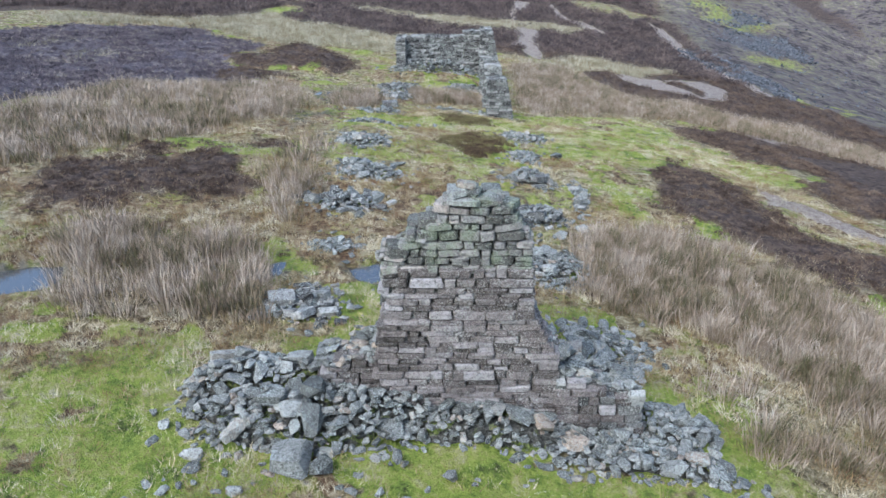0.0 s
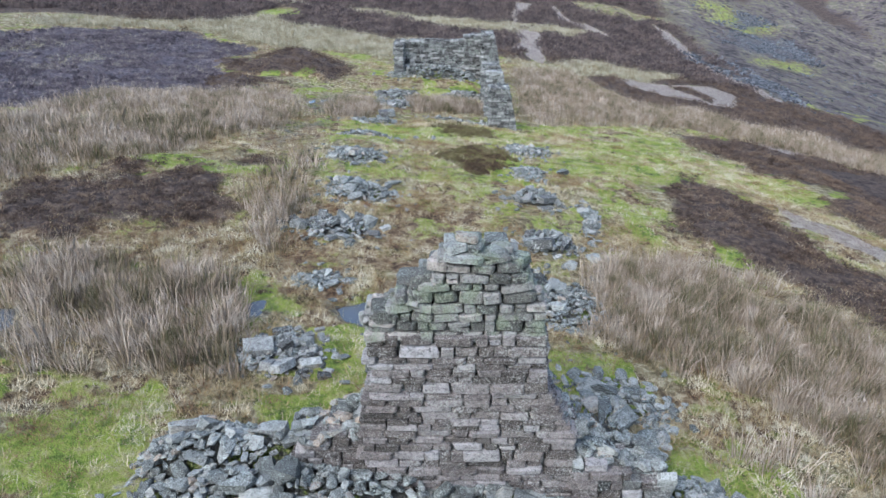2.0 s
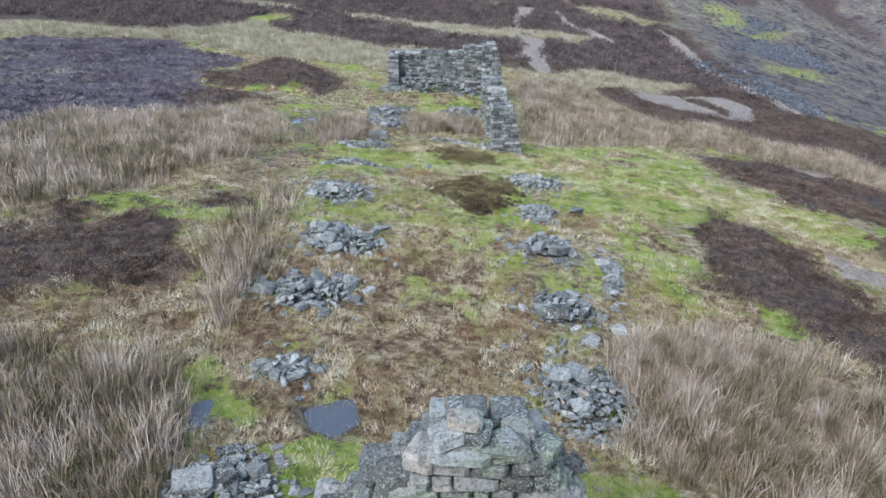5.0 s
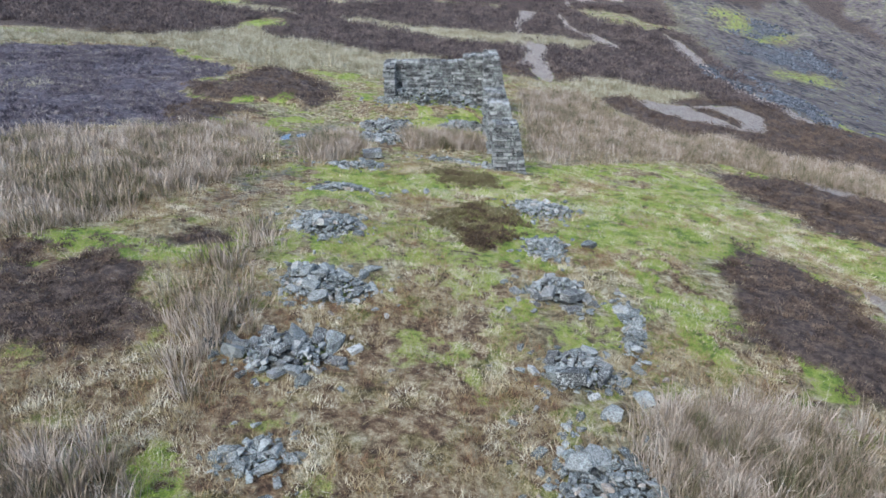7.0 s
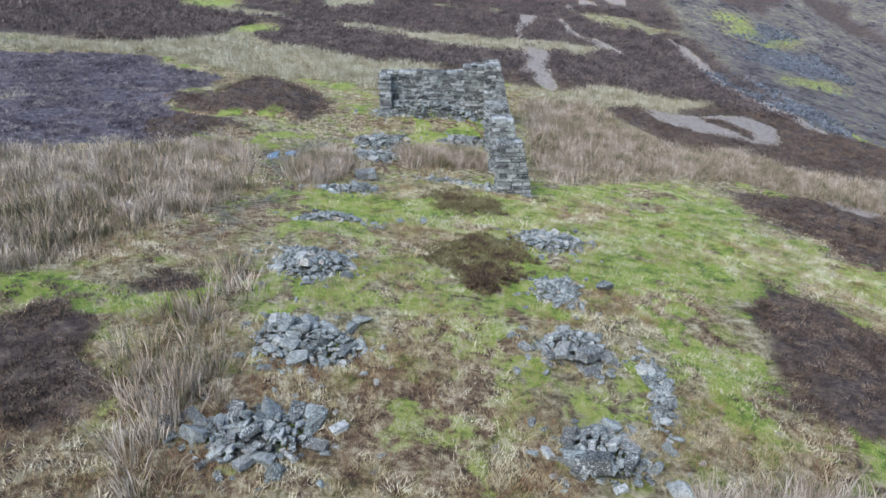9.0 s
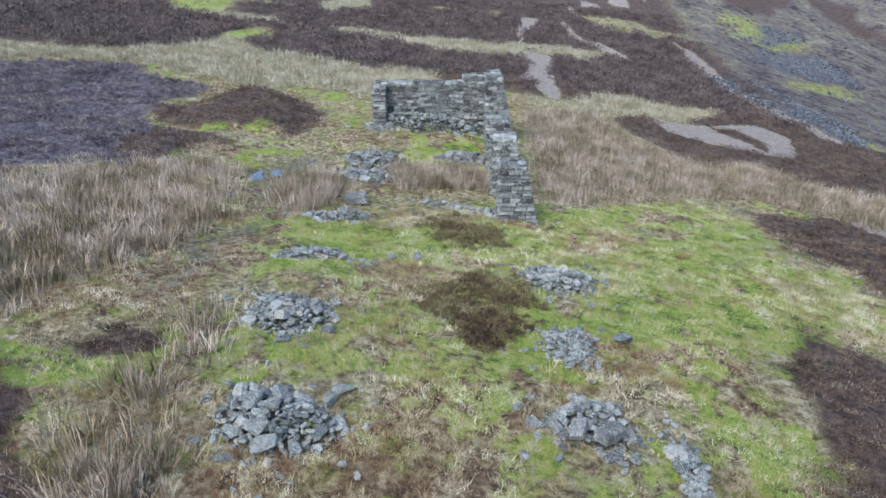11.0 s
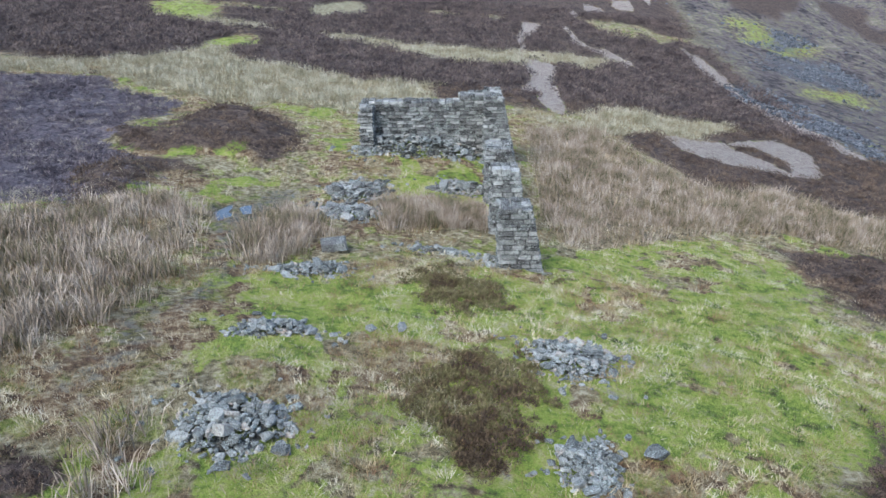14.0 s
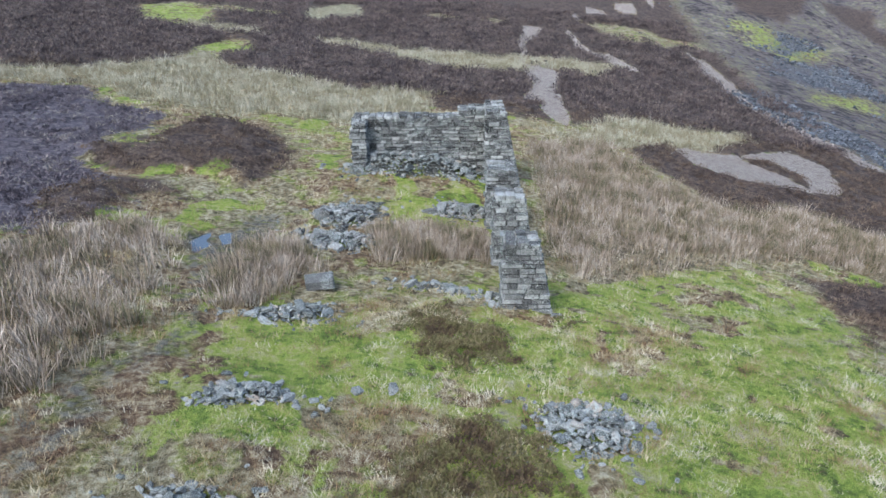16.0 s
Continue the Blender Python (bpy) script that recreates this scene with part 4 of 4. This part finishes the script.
rubble("sprawling apron of fallen blocks before the gable", -2.0, 9.02, 1.95, 0.62, 0.62, 240, 0.14, 0.5, 302, 0.06, loose=0.15, name="fallen_wall")
rubble("tumbled core of the broken side wall by the gable", -2.9, 9.85, 1.4, 0.6, 0.68, 190, 0.14, 0.5, 303, 0.03, loose=0.08, name="fallen_wall")
rubble("spread of stones below the gable's broken corner", 3.0, 8.85, 1.5, 0.5, 0.22, 180, 0.11, 0.4, 304, -0.1, name="fallen_wall")
rubble("stones tumbled off the end of the low buttress", 3.75, 9.55, 0.7, 0.7, 0.3, 90, 0.14, 0.45, 308, -0.3, name="fallen_wall")
rubble("scatter of stones at the gable's foot", 0.75, 9.05, 1.5, 0.4, 0.46, 130, 0.11, 0.38, 305, name="fallen_wall")
rubble("trail of flat slabs fallen behind the gable", 2.8, 11.3, 0.9, 1.35, 0.06, 62, 0.14, 0.5, 306, -0.3, loose=0.4, name="fallen_wall")
rubble("mossy stones sliding off the gable's broken side", 1.95, 10.3, 0.5, 0.5, 0.35, 50, 0.10, 0.32, 307, name="fallen_wall")

BOULDERS = [
    (-2.15, 8.1, 0.68, 0.6, 0.6), (-1.75, 8.0, 0.34, 0.3, 0.5), (-0.45, 7.3, 0.4, 0.34, 0.35), (-1.4, 7.4, 0.44, 0.2, 0.14), (0.1, 8.0, 0.24, 0.2, 0.3),
    (-1.42, 22.4, 0.5, 0.32, 0.16), (4.05, 24.8, 0.5, 0.4, 0.3), (3.8, 18.0, 0.42, 0.4, 0.22), (3.15, 17.6, 0.4, 0.36, 0.2), (-1.85, 19.2, 0.42, 0.36, 0.3),
    (-1.0, 28.8, 0.24, 0.24, 0.18), (-0.35, 28.9, 0.36, 0.26, 0.2), (1.85, 33.5, 0.34, 0.3, 0.25), (3.4, 33.2, 0.3, 0.26, 0.14),
    (-2.9, 7.6, 0.26, 0.22, 0.16), (-3.6, 8.0, 0.28, 0.24, 0.14), (-2.7, 7.2, 0.3, 0.24, 0.2), (-3.9, 8.7, 0.24, 0.2, 0.16), (-1.95, 24.3, 0.34, 0.24, 0.14),
]
for k, (x, y, sx, sy, sz) in enumerate(BOULDERS):
    ob = new("boulder", broken(500 + k, M_RUBBLE, 0.9))
    ob.matrix_world = stone_pose(x, y, float(land(x, y)) + sz * 0.24, sx, sy * 1.3, sz * 0.85, 0.7 * k, 0.1, 0.06)
    tagged(ob, "grey lichened boulder lying in the turf", "boulder", "loose boulders in the turf")


def build_loose_stones():
    """Small stones strewn in the turf round the heaps."""
    rng = random.Random(77)
    pieces = []
    for cx, cy, rx, ry, *_ in STUMPS:
        for k in range(16):
            a, d, size = rng.uniform(0, 6.3), rng.uniform(1.1, 2.3), rng.uniform(0.07, 0.2)
            x, y = cx + rx * d * math.cos(a), cy + ry * d * math.sin(a)
            pieces.append((rng.choice(BROKEN), stone_pose(x, y, float(land(x, y)) + 0.2 * size, size * 1.2, size, size * 0.8, rng.uniform(0, 6.3), rng.gauss(0, 0.2), rng.gauss(0, 0.2))))
    for k in range(70):
        x, y, size = rng.uniform(-4.4, 4.6), rng.uniform(7.2, 8.5), rng.uniform(0.06, 0.2)
        pieces.append((rng.choice(BROKEN), stone_pose(x, y, float(land(x, y)) + 0.2 * size, size * 1.2, size, size * 0.8, rng.uniform(0, 6.3), rng.gauss(0, 0.2), rng.gauss(0, 0.2))))
    tagged(joined("loose_stones", pieces, M_JOINED), "small grey stones strewn in the turf", "stones")


build_loose_stones()
slab = new("fallen_block", HEWN_GREY[3])
slab.matrix_world = stone_pose(-2.5, 33.9, float(land(-2.5, 33.9)) + 0.16, 0.72, 0.5, 0.26, 0.2, 0.03, -0.04)
tagged(slab, "squared grey block fallen flat in the grass", "block")


# ---- plants ----
def blades(name, base, tall, wide, bend, material, seed, label, category, clump=None, segments=2, tilt=0.25):
    """Grass or rush blades as tapered, bent strips: base points (n, 2), heights, widths and how far each bends."""
    rng = np.random.default_rng(seed)
    n = len(base)
    a, w = rng.uniform(0, 2 * np.pi, n), rng.uniform(0, 2 * np.pi, n)
    lean = np.abs(rng.normal(0, tilt, n))
    dx, dy = np.cos(a), np.sin(a)
    if clump is not None:
        out = base - clump
        d = np.hypot(out[:, 0], out[:, 1]) + 1e-6
        dx, dy = 0.75 * out[:, 0] / d + 0.35 * dx, 0.75 * out[:, 1] / d + 0.35 * dy
        lean = lean + 1.4 * d
    z0 = land(base[:, 0], base[:, 1]) - 0.03
    px, py = np.cos(w) * wide / 2, np.sin(w) * wide / 2
    root = np.column_stack([base, z0])
    side = np.column_stack([px, py, np.zeros(n)])
    run = np.column_stack([dx, dy, np.zeros(n)])
    top = tall / np.sqrt(1 + lean ** 2)
    tip = root + run * (top * lean + bend * tall)[:, None] + np.array([0, 0, 1.0]) * (top * (1 - 0.45 * bend))[:, None]
    i = np.arange(n)
    if segments == 1:
        v = np.stack([root - side, root + side, tip], 1).reshape(-1, 3)
        f = np.column_stack([3 * i, 3 * i + 1, 3 * i + 2])
    else:
        mid = root + run * (0.55 * top * lean)[:, None] + np.array([0, 0, 1.0]) * (0.6 * top)[:, None]
        v = np.stack([root - side, root + side, mid + 0.8 * side, mid - 0.8 * side, tip], 1).reshape(-1, 3)
        f = np.vstack([np.column_stack([5 * i, 5 * i + 1, 5 * i + 2]), np.column_stack([5 * i, 5 * i + 2, 5 * i + 3]), np.column_stack([5 * i + 3, 5 * i + 2, 5 * i + 4])])
    ob = bulk(name, v, f, material)
    return tagged(ob, label, category, kind="stuff")


def sown(rng, x0, x1, y0, y1, count, weight):
    x, y = rng.uniform(x0, x1, count), rng.uniform(y0, y1, count)
    keep = rng.random(count) < weight(x, y)
    return np.column_stack([x[keep], y[keep]])


def clear_of_stone(x, y):
    """Nothing grows where the walls and the thick of the heaps stand."""
    free = np.ones(len(x))
    for cx, cy, rx, ry, *_ in STUMPS:
        free[((x - cx) / rx) ** 2 + ((y - cy) / ry) ** 2 < 0.9] = 0
    free[(x > -4.0) & (x < 4.2) & (y > 8.4) & (y < 10.4)] *= 0.08
    free[(x > 2.0) & (x < 3.3) & (y > 33.3) & (y < 45.3)] = 0
    free[(x > -2.8) & (x < 3.3) & (y > 43.5) & (y < 45.3)] = 0
    return free


def tufts(rng, centres, per, spread):
    c = np.repeat(centres, per, axis=0)
    return c + rng.normal(0, spread, c.shape), c


def build_rushes():
    rng = np.random.default_rng(3)
    near = sown(rng, -11, 14, 9, 20, 6200, lambda x, y: cover(x, y)["rush"] * (0.35 + 0.65 * (grain(x, y, 1.3, 77) > 0.35)) * clear_of_stone(x, y))
    base, c = tufts(rng, near, 34, 0.09)
    n = len(base)
    size = np.repeat(rng.uniform(0.5, 0.98, len(near)), 34)
    blades("rushes", base, size * rng.uniform(0.5, 1.0, n), rng.uniform(0.009, 0.018, n), rng.uniform(0, 0.3, n), M_RUSH, 4, "tall bleached rushes in dense clumps", "rushes", c)
    far = sown(rng, -26, 30, 17, 58, 34000, lambda x, y: cover(x, y)["rush"] * (0.4 + 0.6 * (grain(x, y, 1.6, 78) > 0.3)) * clear_of_stone(x, y) * (y > 17))
    base, c = tufts(rng, far, 18, 0.13)
    n = len(base)
    size = np.repeat(rng.uniform(0.45, 0.85, len(far)), 18)
    blades("rushes", base, size * rng.uniform(0.55, 1.0, n), rng.uniform(0.013, 0.025, n), rng.uniform(0, 0.3, n), M_RUSH, 5, "broad band of bleached rushes", "rushes", c)
    clump = sown(rng, -7, 3, 31, 41, 2600, lambda x, y: patch([RUSH_INSIDE, RUSH_CLUMP_LEFT], x, y, 0.5, 0.8) * clear_of_stone(x, y))
    base, c = tufts(rng, clump, 22, 0.1)
    n = len(base)
    blades("rushes", base, rng.uniform(0.35, 0.8, n), rng.uniform(0.010, 0.02, n), rng.uniform(0, 0.3, n), M_RUSH, 7, "tawny rush clumps inside the ruin", "rushes", c)
    band = sown(rng, -34, 22, 48, 82, 14000, lambda x, y: cover(x, y)["straw"])
    base, c = tufts(rng, band, 16, 0.2)
    n = len(base)
    blades("bleached_grass", base, rng.uniform(0.25, 0.6, n), rng.uniform(0.016, 0.032, n), rng.uniform(0, 0.4, n), M_STRAW, 6, "band of bleached bent grass", "grass", c)


def build_turf():
    rng = np.random.default_rng(8)

    def rough(x, y):
        c = cover(x, y)
        return np.clip(1 - c["green"] * 0.85 - c["heather"] - c["bare"] - c["burnt"] * 1.1 - c["wet"] * 1.6 - c["scrub"] * 0.6, 0, 1) * clear_of_stone(x, y) * (0.25 + 0.75 * (layered(x, y, 1.4, 88, 2) > 0.42))

    spots = sown(rng, -13, 14, 5.5, 33, 34000, rough)
    base, c = tufts(rng, spots, 20, 0.085)
    n = len(base)
    blades("moor_grass", base, rng.uniform(0.08, 0.25, n), rng.uniform(0.009, 0.018, n), rng.uniform(0.1, 0.6, n), M_TURF, 9, "tussocks of brown and straw-coloured moor grass", "grass", c, 1, 0.6)
    rim = sown(rng, -30, -8, 22, 56, 3600, lambda x, y: 0.8 * cover(x, y)["burnt"] * smooth(0.52, 0.6, layered(x, y, 4.0, 115, 3)))
    base, c = tufts(rng, rim, 16, 0.14)
    n = len(base)
    blades("bleached_tussocks", base, rng.uniform(0.15, 0.4, n), rng.uniform(0.012, 0.026, n), rng.uniform(0.1, 0.6, n), M_STRAW, 21, "pale grass tussocks in the burnt heather", "grass", c, 1, 0.6)
    spots = sown(rng, -26, 26, 30, 60, 20000, rough)
    base, c = tufts(rng, spots, 14, 0.12)
    n = len(base)
    blades("moor_grass", base, rng.uniform(0.1, 0.28, n), rng.uniform(0.012, 0.026, n), rng.uniform(0.1, 0.6, n), M_TURF, 10, "tussocks of brown moor grass", "grass", c, 1, 0.6)
    pale = sown(rng, -13, 14, 6, 40, 11000, lambda x, y: np.clip(1.2 - cover(x, y)["heather"] - cover(x, y)["bare"] - cover(x, y)["wet"], 0, 1) * clear_of_stone(x, y) * (layered(x, y, 2.2, 91, 3) > 0.52) * 0.6)
    base, c = tufts(rng, pale, 34, 0.07)
    n = len(base)
    blades("bleached_tussocks", base, rng.uniform(0.08, 0.24, n), rng.uniform(0.008, 0.015, n), rng.uniform(0.2, 0.8, n), M_STRAW, 12, "pale tussocks of bleached mat-grass", "grass", c, 1, 0.7)
    rust = sown(rng, -12, 14, 7, 42, 9000, lambda x, y: np.clip(cover(x, y)["green"], 0, 1) * clear_of_stone(x, y) * (layered(x, y, 1.7, 93, 3) > 0.52))
    base, c = tufts(rng, rust, 30, 0.08)
    n = len(base)
    blades("moor_grass", base, rng.uniform(0.07, 0.22, n), rng.uniform(0.009, 0.017, n), rng.uniform(0.2, 0.8, n), M_TURF, 14, "scattered brown tussocks in the green sward", "grass", c, 1, 0.7)
    lawn = sown(rng, -12, 13, 5.5, 40, 340000, lambda x, y: smooth(0.35, 0.8, cover(x, y)["green"] + 1.3 * (layered(x, y, 1.3, 99, 3) - 0.5)) * clear_of_stone(x, y))
    n = len(lawn)
    blades("short_grass", lawn, rng.uniform(0.04, 0.11, n), rng.uniform(0.012, 0.026, n), rng.uniform(0, 0.6, n), M_GREEN, 13, "short green sheep-grazed grass and moss", "grass", None, 1, 0.5)


def heather(name, centres, size, leaves, leaf, seed, label, material=M_LING):
    rng = np.random.default_rng(seed)
    k = len(centres)
    c = np.repeat(np.column_stack([centres, land(centres[:, 0], centres[:, 1])]), leaves, axis=0)
    r = np.repeat(rng.uniform(0.6, 1.2, k) * size, leaves)
    n = k * leaves
    a, up = rng.uniform(0, 2 * np.pi, n), rng.uniform(0.0, 1.0, n)
    out = np.sqrt(1 - up ** 2)
    d = np.column_stack([np.cos(a) * out, np.sin(a) * out, up * 0.75])
    p = c + d * (r * rng.uniform(0.55, 1.05, n))[:, None]
    u = rng.normal(0, 1, (n, 3))
    u /= np.linalg.norm(u, axis=1)[:, None]
    grow = d + 0.5 * rng.normal(0, 1, (n, 3)) + np.array([0, 0, 0.5])
    grow /= np.linalg.norm(grow, axis=1)[:, None]
    ll = leaf * rng.uniform(0.6, 1.4, n)[:, None]
    v = np.stack([p - u * ll * 0.3, p + u * ll * 0.3, p + grow * ll * 1.3], 1).reshape(-1, 3)
    i = np.arange(n)
    ob = bulk(name, v, np.column_stack([3 * i, 3 * i + 1, 3 * i + 2]), material)
    return tagged(ob, label, "heather", kind="stuff")


def build_heather():
    rng = np.random.default_rng(15)
    w = lambda x, y: smooth(0.25, 0.8, cover(x, y)["heather"] + 0.7 * (layered(x, y, 1.1, 84, 2) - 0.5)) * clear_of_stone(x, y)
    near = sown(rng, -13, 17, 14, 36, 14000, w)
    heather("heather", near, 0.17, 46, 0.05, 16, "dark brown winter heather in a dense mat")
    scrub = sown(rng, -2, 4, 23, 34, 6500, lambda x, y: smooth(0.3, 0.9, cover(x, y)["scrub"] + 0.9 * (layered(x, y, 0.9, 83, 2) - 0.5)) * clear_of_stone(x, y))
    heather("bilberry_scrub", scrub, 0.13, 46, 0.05, 20, "low rusty bilberry and moss scrub", M_SCRUB)
    far = sown(rng, -24, 32, 34, 62, 9000, w)
    heather("heather", far, 0.30, 44, 0.065, 17, "dark brown winter heather on the slope")
    # the distant moor takes the heather colour with haze mixed in
    moor = sown(rng, -45, 36, 60, 105, 9000, w)
    heather("heather", moor, 0.62, 44, 0.13, 18, "dark heather moor rolling away, its colour tinted for haze", M_HAZY_MOOR)
    burnt = sown(rng, -34, -8, 22, 56, 16000, lambda x, y: cover(x, y)["burnt"] * (0.25 + 0.75 * smooth(0.45, 0.56, layered(x, y, 2.2, 95, 3))))
    heather("heather", burnt, 0.15, 20, 0.08, 19, "charred and regrowing heather stubble", M_CHAR)


build_rushes()
build_turf()
build_heather()


def build_scree():
    """Boulder fields on the hillside across the valley."""
    rng = random.Random(41)
    pieces = []
    g = np.random.default_rng(42)
    spots = sown(g, 20, 52, 54, 112, 60000, lambda x, y: np.maximum(cover(x, y)["scree"], 0.02 * cover(x, y)["slope"]) * (0.1 + 0.9 * (layered(x, y, 3, 97, 3) > 0.5)))
    for x, y in spots[:6500]:
        s = rng.uniform(0.12, 0.34) * (1.8 if rng.random() < 0.06 else 1)
        pieces.append((rng.choice(BROKEN), stone_pose(x, y, float(land(x, y)) + 0.1 * s, s, s, s, rng.uniform(0, 6.3), rng.gauss(0, 0.4), rng.gauss(0, 0.4))))
    ob = joined("scree", pieces, M_SCREE)
    tagged(ob, "blue-grey boulder scree on the far hillside", "scree")


build_scree()
